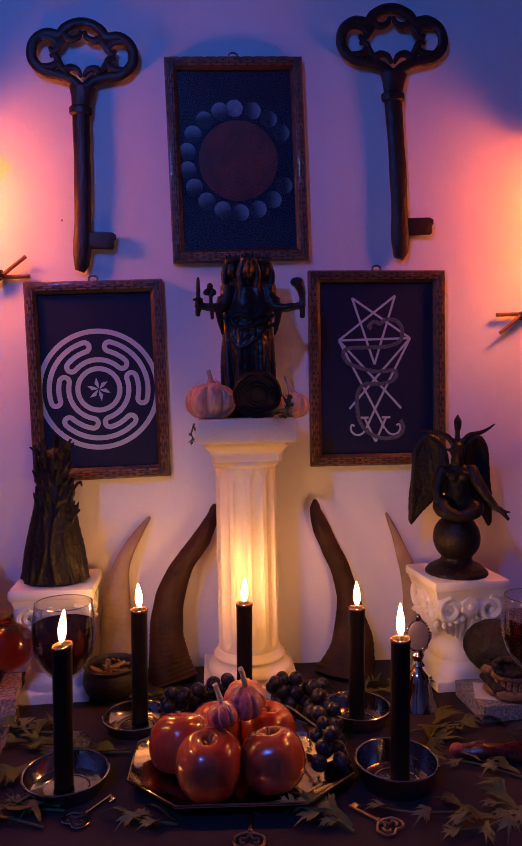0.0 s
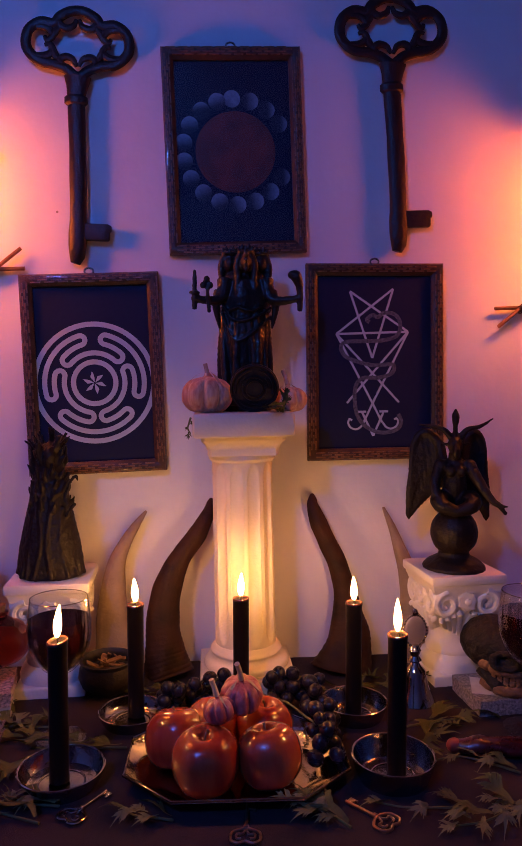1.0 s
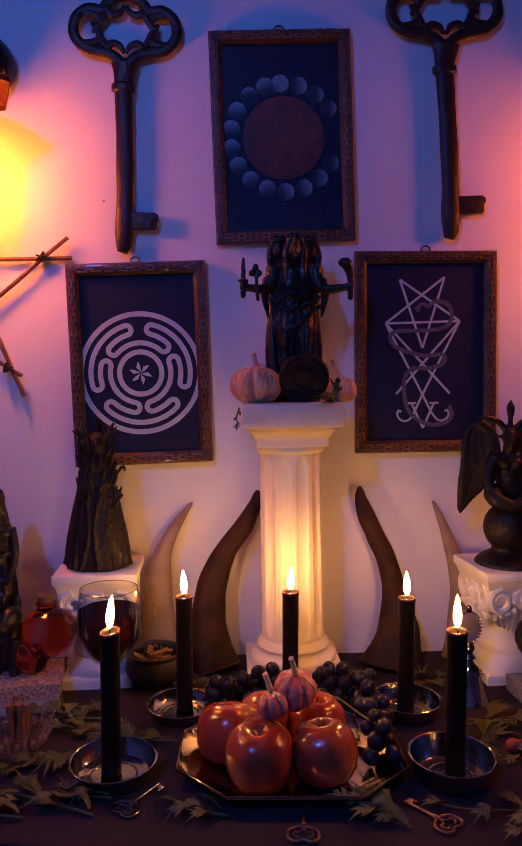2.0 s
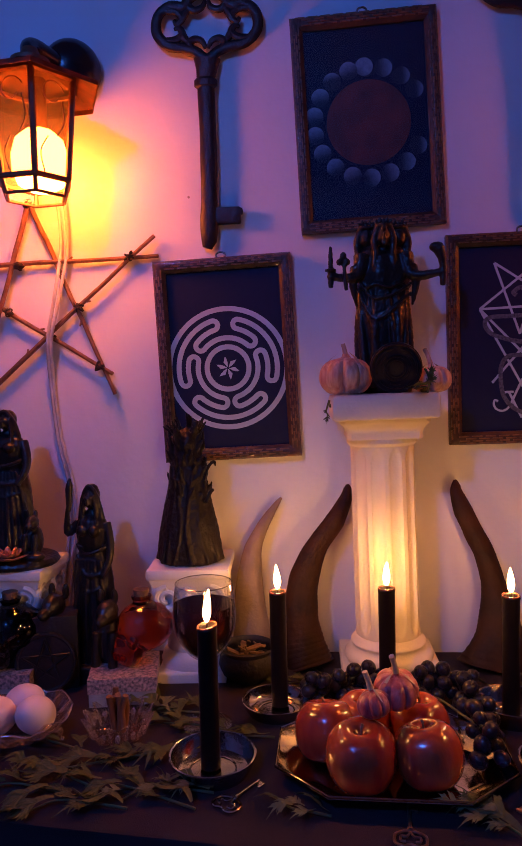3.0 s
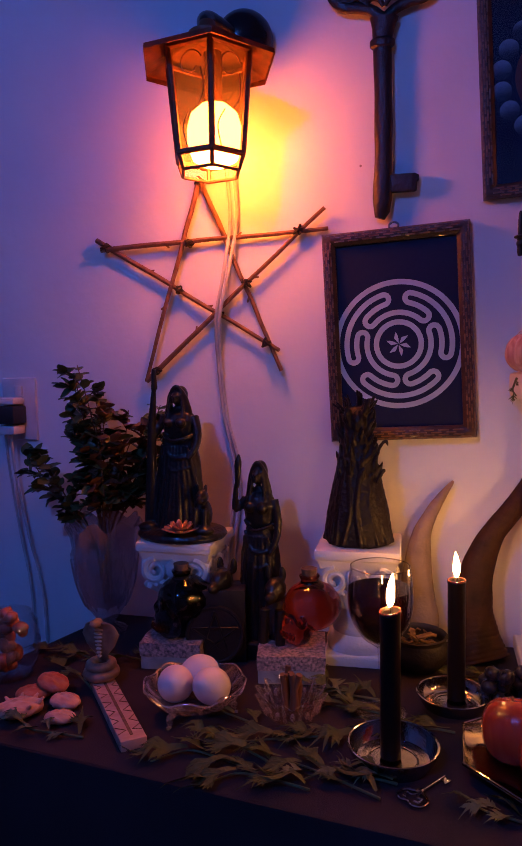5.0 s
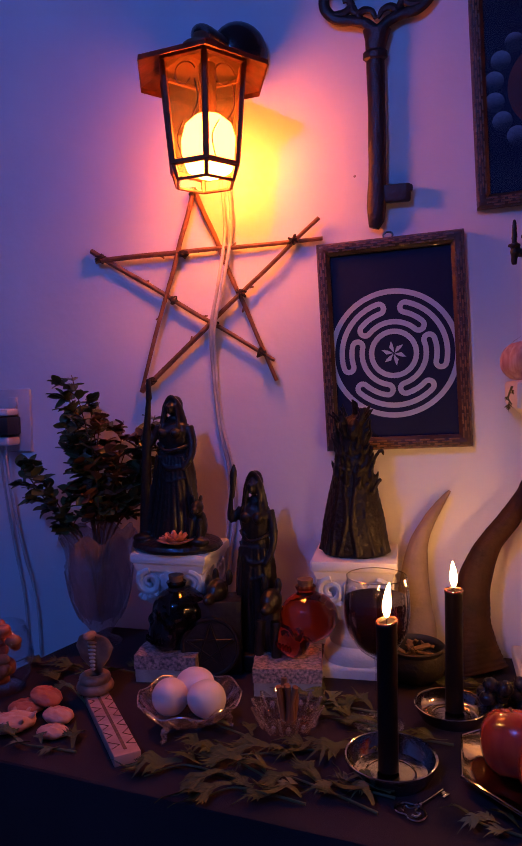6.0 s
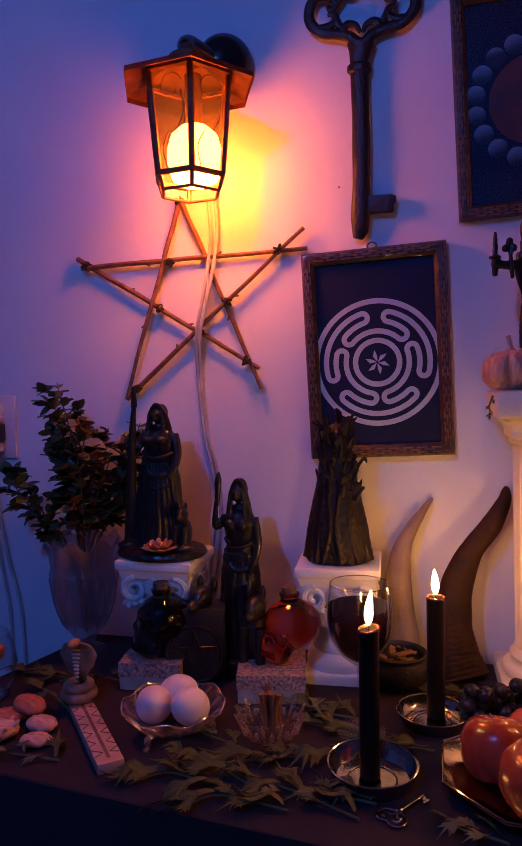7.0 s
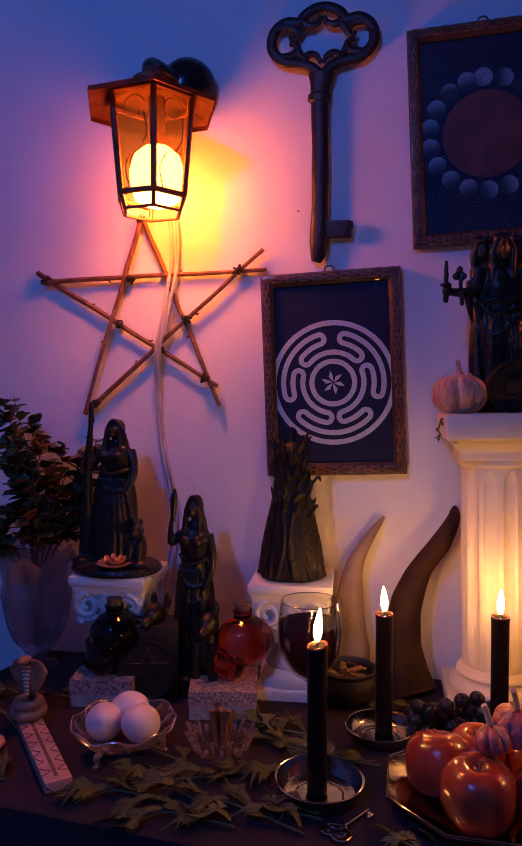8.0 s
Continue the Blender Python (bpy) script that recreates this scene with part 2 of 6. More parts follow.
def ribbon(bm, line, width, y, closed=False, thick=0.0006, taper=False):
    """A flat inked stroke in the x-z plane along 2D points, standing a hair proud towards -y."""
    pts = [Vector((p[0], p[1])) for p in line]
    n = len(pts)
    rows = []
    for i, p in enumerate(pts):
        a, b = (pts[i - 1], pts[(i + 1) % n]) if closed else (pts[max(i - 1, 0)], pts[min(i + 1, n - 1)])
        d = (b - a).normalized()
        w = width / 2 * (1 if not taper else max(0.12, 1 - i / (n - 1)))
        s = Vector((-d.y, d.x)) * w
        rows.append([bm.verts.new((q.x, yy, q.y)) for q, yy in ((p + s, y), (p + s, y - thick), (p - s, y - thick), (p - s, y))])
    for a, b in zip(rows, rows[1:] + ([rows[0]] if closed else [])):
        for k in range(3):
            bm.faces.new((a[k], a[k + 1], b[k + 1], b[k]))
    return bm


def arc(r, a0, a1, n=24, c=(0, 0)):
    return [(c[0] + r * math.cos(radians(a0 + (a1 - a0) * i / n)), c[1] + r * math.sin(radians(a0 + (a1 - a0) * i / n))) for i in range(n + 1)]


def disc(bm, cx, cz, r, y, thick=0.0006, seg=40):
    ring = [bm.verts.new((cx + r * math.cos(2 * math.pi * i / seg), y - thick, cz + r * math.sin(2 * math.pi * i / seg))) for i in range(seg)]
    back = [bm.verts.new((v.co.x, y, v.co.z)) for v in ring]
    bm.faces.new(ring)
    for i in range(seg):
        bm.faces.new((ring[i], ring[(i + 1) % seg], back[(i + 1) % seg], back[i]))
    return bm


def melted(ob, voxel=0.0025, rough=0.004, size=0.012, smooth=4):
    """Fuses a mesh of overlapping lumps into one cast body with folds."""
    r = ob.modifiers.new("fuse", "REMESH")
    r.mode, r.voxel_size, r.use_smooth_shade = "VOXEL", voxel, True
    s = ob.modifiers.new("soften", "SMOOTH")
    s.factor, s.iterations = 0.5, smooth
    tex = bpy.data.textures.new("folds", "CLOUDS")
    tex.noise_scale = size
    d = ob.modifiers.new("folds", "DISPLACE")
    d.texture, d.strength, d.mid_level, d.texture_coords = tex, rough, 0.5, "LOCAL"
    return ob


# ---- the room ----
def slab(name, c, s, mat, kind="structure", label="", category="wall"):
    bm = box(bmesh.new(), 0, 0, 0, *s)
    ob = part(name, bm, mat, smooth=False)
    ob.location = c
    return tagged(ob, label, category, kind=kind)


slab("wall_north", (0, 0.06, 1.225), (4.4, 0.12, 2.45), PAINT, label="plain white painted plaster wall lit orange and blue")
slab("wall_south", (0, -3.06, 1.225), (4.4, 0.12, 2.45), ROOM_PAINT, label="plain painted wall behind the altar room")
slab("wall_west", (-2.26, -1.5, 1.225), (0.12, 3.24, 2.45), ROOM_PAINT, label="plain painted side wall of the room")
slab("wall_east", (2.26, -1.5, 1.225), (0.12, 3.24, 2.45), ROOM_PAINT, label="plain painted side wall of the room")
slab("floor", (0, -1.5, -0.05), (4.64, 3.24, 0.1), BOARDS, label="dark wooden floor boards under the table", category="floor")
slab("ceiling", (0, -1.5, 2.5), (4.64, 3.24, 0.1), CEIL, label="plain painted ceiling of the room", category="ceiling")

# blue bulb under the ceiling, out of view behind the camera
lamp = thing("ceiling_lamp", (BLUE_AT[0], BLUE_AT[1], 2.45), "small pendant lamp with a bare blue bulb", "lamp")
part("rose", lathe(bmesh.new(), [(0, 0), (0.045, 0), (0.04, -0.02), (0.012, -0.03), (0, -0.03)]), PLASTIC, lamp)
part("socket", lathe(bmesh.new(), [(0, -0.03), (0.004, -0.03), (0.004, -0.09), (0.018, -0.095), (0.018, -0.135), (0, -0.135)]), PLASTIC, lamp)
part("bulb", blob(bmesh.new(), (0, 0, -0.178), 0.045), BLUE_BULB, lamp, "blue glowing bulb")

# table and its cloth; the front edge runs slightly askew to the wall
TOP = 0.75
EDGE = [(-0.815, -0.015), (-0.945, -0.454), (0.95, -0.666), (0.95, -0.015)]


def prism(bm, outline, z0, z1, bevel=0.0):
    low = [bm.verts.new((x, y, z0)) for x, y in outline]
    high = [bm.verts.new((x, y, z1)) for x, y in outline]
    n = len(outline)
    bm.faces.new(low[::-1])
    bm.faces.new(high)
    for i in range(n):
        bm.faces.new((low[i], low[(i + 1) % n], high[(i + 1) % n], high[i]))
    if bevel:
        bmesh.ops.bevel(bm, geom=[e for e in bm.edges if abs(e.verts[0].co.z - z1) < 1e-6 and abs(e.verts[1].co.z - z1) < 1e-6], offset=bevel, segments=3, profile=0.5, affect="EDGES")
    return bm


table = thing("altar_table", (0, 0, 0), "long dark wooden table standing against the wall", "table")
part("tabletop", prism(bmesh.new(), [(x * 0.99, y * 0.97 - 0.006) for x, y in EDGE], TOP - 0.04, TOP - 0.006), BOARDS, table)
for x, y in ((-0.78, -0.08), (-0.82, -0.40), (0.85, -0.55), (0.85, -0.08)):
    part("leg", lathe(bmesh.new(), [(0, 0), (0.022, 0), (0.03, TOP - 0.04), (0, TOP - 0.04)], 16, Matrix.Translation((x, y, 0))), BOARDS, table)


def tablecloth():
    bm = bmesh.new()
    n, loop = 60, []
    for (x0, y0), (x1, y1) in zip(EDGE, EDGE[1:] + EDGE[:1]):
        for i in range(n):
            loop.append(Vector((x0 + (x1 - x0) * i / n, y0 + (y1 - y0) * i / n)))
    c = Vector((0, -0.3))
    rows = []
    for inset, z in ((0.008, TOP), (0.002, TOP - 0.002), (0.0, TOP - 0.008), (-0.004, TOP - 0.1), (-0.006, TOP - 0.3), (-0.008, 0.05)):
        row = []
        for i, p in enumerate(loop):
            d = (p - c).normalized()
            wave = 0.012 * math.sin(i * 0.55) * (TOP - z) / TOP + 0.005 * math.sin(i * 0.21 + 1) * min(1, (TOP - z) * 8)
            q = p - d * (inset - wave)
            row.append(bm.verts.new((q.x, min(q.y, -0.004), z)))
        rows.append(row)
    bm.faces.new(rows[0])
    for a, b in zip(rows, rows[1:]):
        for i in range(len(loop)):
            j = (i + 1) % len(loop)
            bm.faces.new((a[i], a[j], b[j], b[i]))
    ob = part("tablecloth", bm, CLOTH)
    return tagged(ob, "plain black cloth hanging over the table's edges", "tablecloth")


tablecloth()


# ---- pictures ----
def picture(name, cx, cz, tilt, w, h, label):
    """A carved wooden frame hung on a nail; its print lies in the local x-z plane."""
    th = thing(name, pose(cx, -0.002, cz, 0, -tilt, 0), label, "picture", "framed pictures")
    rail = 0.0215
    for k, (length, at, turn) in enumerate(((w, h / 2, 0), (w, h / 2, 180), (h, w / 2, 90), (h, w / 2, 270))):
        bm = bmesh.new()
        prof = [(0, 0), (0, -0.014), (0.003, -0.018), (0.008, -0.019), (0.015, -0.016), (0.019, -0.013), (rail, -0.011), (rail, 0)]
        m = Matrix.Rotation(radians(-turn), 4, "Y")
        ends = []
        for s in (-1, 1):
            ends.append([bm.verts.new(m @ Vector((s * (length / 2 - d), y, at - d))) for d, y in prof])
        for i in range(len(prof)):
            j = (i + 1) % len(prof)
            bm.faces.new((ends[0][i], ends[0][j], ends[1][j], ends[1][i]))
        bm.faces.new(ends[0])
        bm.faces.new(ends[1][::-1])
        side = part("rail", bm, FRAME_WOOD, th)
        # woven carving: short staggered bars along the rail
        bm = bmesh.new()
        for row, d in enumerate((0.0030, 0.0068, 0.0106, 0.0144)):
            n = int((length - 0.03) / 0.022)
            for i in range(n):
                x = -length / 2 + 0.018 + (i + 0.5 * (row % 2)) * (length - 0.03) / n
                if abs(x) > length / 2 - d - 0.008:
                    continue
                box(bm, x, (-0.0172, -0.0185, -0.0182, -0.0162)[row], at - d, 0.017, 0.004, 0.0024, 0, m)
        tagged(part("carving", bm, CARVING, side), kind="stuff")
    part("print", box(bmesh.new(), 0, -0.004, 0, w - 0.03, 0.004, h - 0.03), PRINT, th, "dark navy printed sheet", False)
    part("hook", tube(bmesh.new(), [(0.008 * math.cos(a), -0.008, h / 2 + 0.004 + 0.006 * math.sin(a)) for a in np.linspace(0, 2 * math.pi, 16, endpoint=False)], 0.0018, 6, True), STEEL, th, "small metal hanging ring")
    return th


INK = -0.006
wheel = picture("wheel_picture", -0.2595, 1.280, 2.2, 0.246, 0.360, "carved brown frame with a grey labyrinth wheel on navy")


def wheel_ink(th):
    u, cz = 0.000378, -0.016
    r1, r2, r3, wd = 143 * u, 190 * u, 235 * u, 24 * u
    bm = ribbon(bmesh.new(), [(x, z + cz) for x, z in arc(280 * u, 0, 357, 119)], wd, INK, True)
    part("outer_ring", bm, SILVER_INK, th)
    part("inner_ring", ribbon(bmesh.new(), [(x, z + cz) for x, z in arc(100 * u, 0, 355, 71)], wd, INK, True), SILVER_INK, th)
    line = []
    for k in (0, 120, 240):
        def turn(ra, rb, ang, way):
            mid, rad = (ra + rb) / 2, abs(rb - ra) / 2
            c = (mid * math.cos(radians(ang)), mid * math.sin(radians(ang)))
            start = ang if ra > rb else ang + 180
            sweep = 180 if (ra > rb) == (way > 0) else -180
            return arc(rad, start, start + sweep, 10, c)[1:-1]
        line += arc(r1, k + 46, k + 138, 30)
        line += turn(r1, r2, k + 138, 1)
        line += arc(r2, k + 138, k + 106, 14)
        line += turn(r2, r3, k + 106, -1)
        line += arc(r3, k + 106, k + 194, 30)
        line += turn(r3, r2, k + 194, 1)
        line += arc(r2, k + 194, k + 166, 14)
        line += turn(r2, r1, k + 166, -1)
    part("labyrinth", ribbon(bmesh.new(), [(x, z + cz) for x, z in line], wd, INK, True), SILVER_INK, th)
    for k in range(6):
        a = radians(90 + 60 * k)
        bm = bmesh.new()
        def at(r, turn):
            return Vector((math.cos(a + turn), math.sin(a + turn))) * r * u
        blade = (at(3, 0), at(34, 0.62), at(57, 0.20), at(42, 0.10), at(26, 0.0))
        bm.faces.new([bm.verts.new((p.x, INK - 0.0004, p.y + cz)) for p in blade])
        part("ray", bm, SILVER_INK, th)


wheel_ink(wheel)

sigil = picture("sigil_picture", 0.2575, 1.302, 0.7, 0.258, 0.364, "carved brown frame with a grey star emblem and snake")


def sigil_ink(th):
    u = 0.000403

    def q(x, y):
        return ((x - 355) * u, (510 - y) * u)

    strokes = [[(240, 183), (343, 490)], [(343, 490), (443, 172)], [(443, 172), (175, 378)], [(175, 378), (513, 370)], [(513, 370), (240, 183)],
               [(175, 378), (343, 700), (388, 790)], [(513, 370), (343, 700), (300, 790)], [(175, 378), (343, 560), (468, 697)], [(513, 370), (343, 560), (222, 697)],
               [(293, 740), (345, 852)], [(395, 740), (345, 852)], [(270, 739), (312, 739)], [(375, 739), (416, 739)]]
    for n, s in enumerate(strokes):
        part("stroke", ribbon(bmesh.new(), [q(*p) for p in s], 10 * u, INK - 0.00005 * n), SILVER_INK, th)
    for s in (-1, 1):
        hook = [q(345 + s * dx, y) for dx, y in ((45, 790), (62, 812), (85, 820), (108, 810), (118, 790), (112, 772), (100, 778))]
        part("stroke", ribbon(bmesh.new(), [tuple(p) for p in spline([(*h, 0) for h in hook], 6)], 9 * u, INK - 0.0008), SILVER_INK, th)
    snake = [(330, 325), (318, 312), (345, 292), (370, 302), (400, 282), (450, 290), (475, 330), (462, 385), (400, 408), (310, 412), (220, 415), (195, 440), (215, 480), (270, 505), (350, 524), (430, 520), (446, 535), (430, 565), (370, 582), (300, 582), (265, 615), (258, 680), (272, 760), (320, 815), (390, 838), (455, 825), (478, 790), (465, 752)]
    line = spline([(*q(*p), 0) for p in snake], 6)
    part("snake", ribbon(bmesh.new(), [(p.x, p.y) for p in line], 18 * u, INK - 0.0012, taper=False), SNAKE_INK, th)


sigil_ink(sigil)

moons = picture("moon_picture", -0.004, 1.682, 2.2, 0.25, 0.366, "carved brown frame with red moon and phases on navy")


def moon_ink(th):
    part("red_moon", disc(bmesh.new(), 0.002, 0.0, 0.0725, INK, seg=64), MOON_RED, th, "large dark red moon disc")
    lit = {1: 5, 2: 0, 3: 0, 6: 0, 7: 0, 8: 20, 9: 30, 10: 110, 11: 115, 12: 105, 13: 100, 14: 95, 15: 95, 16: 100, 17: 110}
    for i in range(18):
        if i in (4, 5):
            continue
        a = radians(92 - 20.2 * i)
        ink = MOON_FULL if i == 0 else (MOON_THIN if i in (2, 3, 6, 16) else MOON_GREY)
        moon = part("moon_phase", disc(bmesh.new(), 0, 0, 0.0155, 0, 0.0004, 32), ink, th)
        moon.matrix_local = Matrix.Translation((0.002 + 0.0945 * math.cos(a), INK - 0.00001 * i, 0.0945 * math.sin(a))) @ Matrix.Rotation(-radians(lit[i] if i else 60), 4, "Y")
    part("glass", box(bmesh.new(), 0, -0.0095, 0, 0.21, 0.0015, 0.326), PICTURE_GLASS, th, "glossy picture glass", False)


moon_ink(moons)


# ---- large wall keys ----
def wall_key(name, m, label):
    th = thing(name, m @ Matrix.Diagonal((1, 0.55, 1, 1)), label, "wall key", "large keys on the wall")
    y = -0.024
    # origin: the middle of the bow
    bm = bmesh.new()
    outer = [(0.0, -0.064), (0.022, -0.050), (0.045, -0.042), (0.075, -0.036), (0.098, -0.012), (0.095, 0.020), (0.072, 0.038), (0.046, 0.036), (0.034, 0.050), (0.012, 0.061)]
    ring = outer + [(-x, z) for x, z in outer[::-1] if x > 0]
    pts = spline([(x * 0.90, y, z * 0.90) for x, z in ring], 6, True)
    tube(bm, pts, 0.0092, 10, True, 0.9)
    part("bow", bm, IRON, th)
    for sx in (-1, 1):
        for curl in ([(0.088, 0.030), (0.060, 0.028), (0.048, 0.014), (0.058, 0.004), (0.064, 0.012)], [(0.086, -0.028), (0.062, -0.026), (0.048, -0.016), (0.054, -0.004), (0.064, -0.006)],
                     [(0.040, 0.048), (0.034, 0.034), (0.022, 0.028), (0.008, 0.034), (0.003, 0.046)], [(0.030, -0.046), (0.034, -0.034), (0.024, -0.026), (0.010, -0.030), (0.002, -0.044)],
                     [(0.048, 0.014), (0.040, 0.026), (0.034, 0.034)], [(0.048, -0.016), (0.042, -0.026), (0.034, -0.034)]):
            part("scroll", tube(bmesh.new(), spline([(sx * x * 0.9, y, z * 0.9) for x, z in curl], 6), [0.0070, 0.0072, 0.0068, 0.0055, 0.003], 8), IRON, th)
    bm = bmesh.new()
    tube(bm, [(0, y, -0.058), (-0.001, y, -0.075), (-0.003, y, -0.092)], [0.024, 0.019, 0.016], 14, flat=0.8)
    tube(bm, [(-0.003, y, -0.09), (-0.003, y, -0.094), (-0.003, y, -0.104), (-0.003, y, -0.108)], [0.016, 0.0205, 0.0205, 0.016], 14, flat=0.85)
    part("collar", bm, IRON, th)
    z = np.linspace(-0.1, -0.372, 14)
    part("shank", tube(bmesh.new(), [(-0.003 - 0.004 * math.sin((k + 0.1) * 9), y, k) for k in z] + [(-0.004, y, -0.384)], [0.0150] * 11 + [0.016, 0.016, 0.014, 0.009], 14, ripple=0.03, ripples=3), IRON, th)
    bm = box(bmesh.new(), 0.032, y, -0.328, 0.05, 0.018, 0.030, 0.004)
    box(bm, 0.054, y, -0.321, 0.012, 0.016, 0.012, 0.003)
    part("bit", bm, IRON, th)
    return th


key = wall_key("wall_key", pose(-0.2795, 0, 1.8605, 0, 0.9, 0), "large rusty iron ornamental key hung on the wall")
copy_thing(key, pose(0.283, 0, 1.906, 0, -2.6, 0) @ Matrix.Diagonal((1.07, 1.0, 1.04, 1)))


# ---- twig stars and lanterns ----
TWIGS = [((-0.614, 1.576), (-0.466, 1.222)), ((-0.612, 1.572), (-0.727, 1.207)), ((-0.812, 1.457), (-0.378, 1.467)), ((-0.824, 1.477), (-0.468, 1.258)), ((-0.728, 1.208), (-0.384, 1.503))]


def twig_star():
    cx, cz = -0.595, 1.39
    th = thing("twig_star", (cx, -0.004, cz), "five-pointed star of thin brown twigs tied with twine", "wall star", "twig stars on the wall")
    rnd = random.Random(4)
    for i, ((x0, z0), (x1, z1)) in enumerate(TWIGS):
        a, b = Vector((x0 - cx, -0.006 - 0.003 * (i % 3), z0 - cz)), Vector((x1 - cx, -0.006 - 0.003 * ((i + 1) % 3), z1 - cz))
        d = (b - a).normalized()
        pts = [a.lerp(b, t) + Vector((rnd.uniform(-1, 1), rnd.uniform(-0.5, 0.5), rnd.uniform(-1, 1))) * 0.0011 for t in np.linspace(0, 1, 9)]
        bm = tube(bmesh.new(), spline(pts, 3), [0.0050, 0.0046, 0.0040, 0.0036], 8)
        for t in (0.3, 0.62):
            p = a.lerp(b, t)
            side = Vector((-d.z, 0, d.x)) * rnd.choice((-1, 1))
            tube(bm, [p, p + (side + d) * 0.008], [0.003, 0.0015], 6)
        part("twig", bm, TWIG, th)
    for x, z in ((-0.802, 1.461), (-0.430, 1.466), (-0.492, 1.272), (-0.705, 1.228), (-0.611, 1.566), (-0.527, 1.380), (-0.634, 1.458), (-0.658, 1.374), (-0.580, 1.328)):
        bm = bmesh.new()
        for k in range(5):
            c = Vector((x - cx + rnd.uniform(-0.003, 0.003), -0.010, z - cz + rnd.uniform(-0.003, 0.003)))
            ax = Vector((rnd.uniform(-1, 1), 0.2, rnd.uniform(-1, 1))).normalized()
            s = ax.cross(Vector((0, 1, 0))).normalized()
            size = 0.0085 if x in (-0.802, -0.430, -0.492, -0.527) else 0.0062
            tube(bm, [c + s * size * math.cos(t) + Vector((0, 1, 0)) * 0.0095 * math.sin(t) for t in np.linspace(0, 2 * math.pi, 10, endpoint=False)], 0.0017, 5, True)
        part("twine_knot", bm, TWINE, th, "dark twine binding")
    return th


star = twig_star()
copy_thing(star, pose(0.704, -0.004, 1.481, 0, 180, 0))


def hexring(r, z, turn=0.0, n=6):
    return [Vector((r * math.cos(math.pi / 3 * k + turn), r * math.sin(math.pi / 3 * k + turn), z)) for k in range(n)]


def lantern(m, label, dimmed):
    """Six-sided wall lantern; origin in the middle of its cage."""
    th = thing("wall_lantern", m @ Matrix.Scale(0.87, 4), label, "lantern", "lanterns on the wall")
    t0 = -math.pi / 2
    top, mid, low = hexring(0.084, 0.085, t0), hexring(0.067, -0.094, t0), hexring(0.058, -0.122, t0)
    eave, skirt, peak = hexring(0.132, 0.078, t0), hexring(0.133, 0.069, t0), hexring(0.03, 0.124, t0)
    for k in range(6):
        j = (k + 1) % 6
        bm = bmesh.new()
        tube(bm, [top[k], mid[k]], 0.0058, 6)
        tube(bm, [mid[k], low[k]], 0.0042, 6)
        part("post", bm, LANTERN_METAL, th)
        bm = bmesh.new()
        part("rail", tube(bm, [mid[k], mid[j]], 0.0058, 6), LANTERN_METAL, th)
        part("lower_rail", tube(bmesh.new(), [low[k], low[j]], 0.0032, 6), LANTERN_METAL, th)
        part("upper_rail", tube(bmesh.new(), [top[k], top[j]], 0.006, 6), LANTERN_METAL, th)
        bm = bmesh.new()
        f = [bm.verts.new(v) for v in (skirt[k], skirt[j], eave[j], eave[k], )]
        bm.faces.new(f)
        g = [bm.verts.new(v) for v in (eave[k], eave[j], peak[j], peak[k])]
        bm.faces.new(g)
        bmesh.ops.solidify(bm, geom=bm.faces[:], thickness=0.0015)
        part("roof_panel", bm, LANTERN_METAL, th, smooth=False)
        bm = bmesh.new()
        bm.faces.new([bm.verts.new(v * 0.985) for v in (mid[k], mid[j], low[j], low[k])])
        part("lower_pane", bm, PANE, th, "clear glass pane", False)
        bm = bmesh.new()
        bm.faces.new([bm.verts.new(Vector((v.x * 0.97, v.y * 0.97, v.z))) for v in (mid[k], mid[j], top[j], top[k])])
        part("pane", bm, DIM_OUTER_PANE if k in dimmed else AMBER_PANE, th, "amber-tinted glass pane", False)
        # wire scrolls before each pane
        a, b = (top[k] + top[j]) / 2, (mid[k] + mid[j]) / 2
        s = (top[j] - top[k]).normalized()
        d = (b - a)
        bm = bmesh.new()
        c = a + d * 0.2
        tube(bm, [c + s * (0.012 + 0.002 * t) * math.cos(t) + d.normalized() * (0.012 + 0.002 * t) * math.sin(t) for t in np.linspace(0.5, 6, 18)], 0.0011, 5)
        tube(bm, spline([a + d * 0.25 + s * 0.02, a + d * 0.45 + s * 0.024, a + d * 0.6 + s * 0.01], 5), 0.0012, 5)
        tube(bm, spline([a + d * 0.62 - s * 0.008, a + d * 0.78 - s * 0.022, a + d * 0.97 - s * 0.014], 5), 0.0012, 5)
        part("wire_scroll", bm, LANTERN_METAL, th)
    part("bulb", lathe(bmesh.new(), [(0, 0.008), (0.026, 0.004), (0.044, -0.012), (0.052, -0.040), (0.051, -0.070), (0.042, -0.094), (0.020, -0.106), (0, -0.108)], 24, Matrix.Translation((0.010, 0.010, 0))), BULB, th, "glowing amber bulb")
    part("bulb_holder", lathe(bmesh.new(), [(0, 0.10), (0.016, 0.10), (0.016, 0.008), (0, 0.008)], 16, Matrix.Translation((0.010, 0.010, 0))), LANTERN_METAL, th)
    bm = lathe(bmesh.new(), [(0.036, 0.121), (0.036, 0.128), (0.02, 0.135), (0.014, 0.15), (0, 0.155)], 16)
    part("finial", bm, LANTERN_METAL, th)
    part("wall_plate", blob(bmesh.new(), (0.080, 0.100, 0.165), (0.058, 0.044, 0.060), seg=32), BLACK_METAL, th, "round glossy black wall mount")
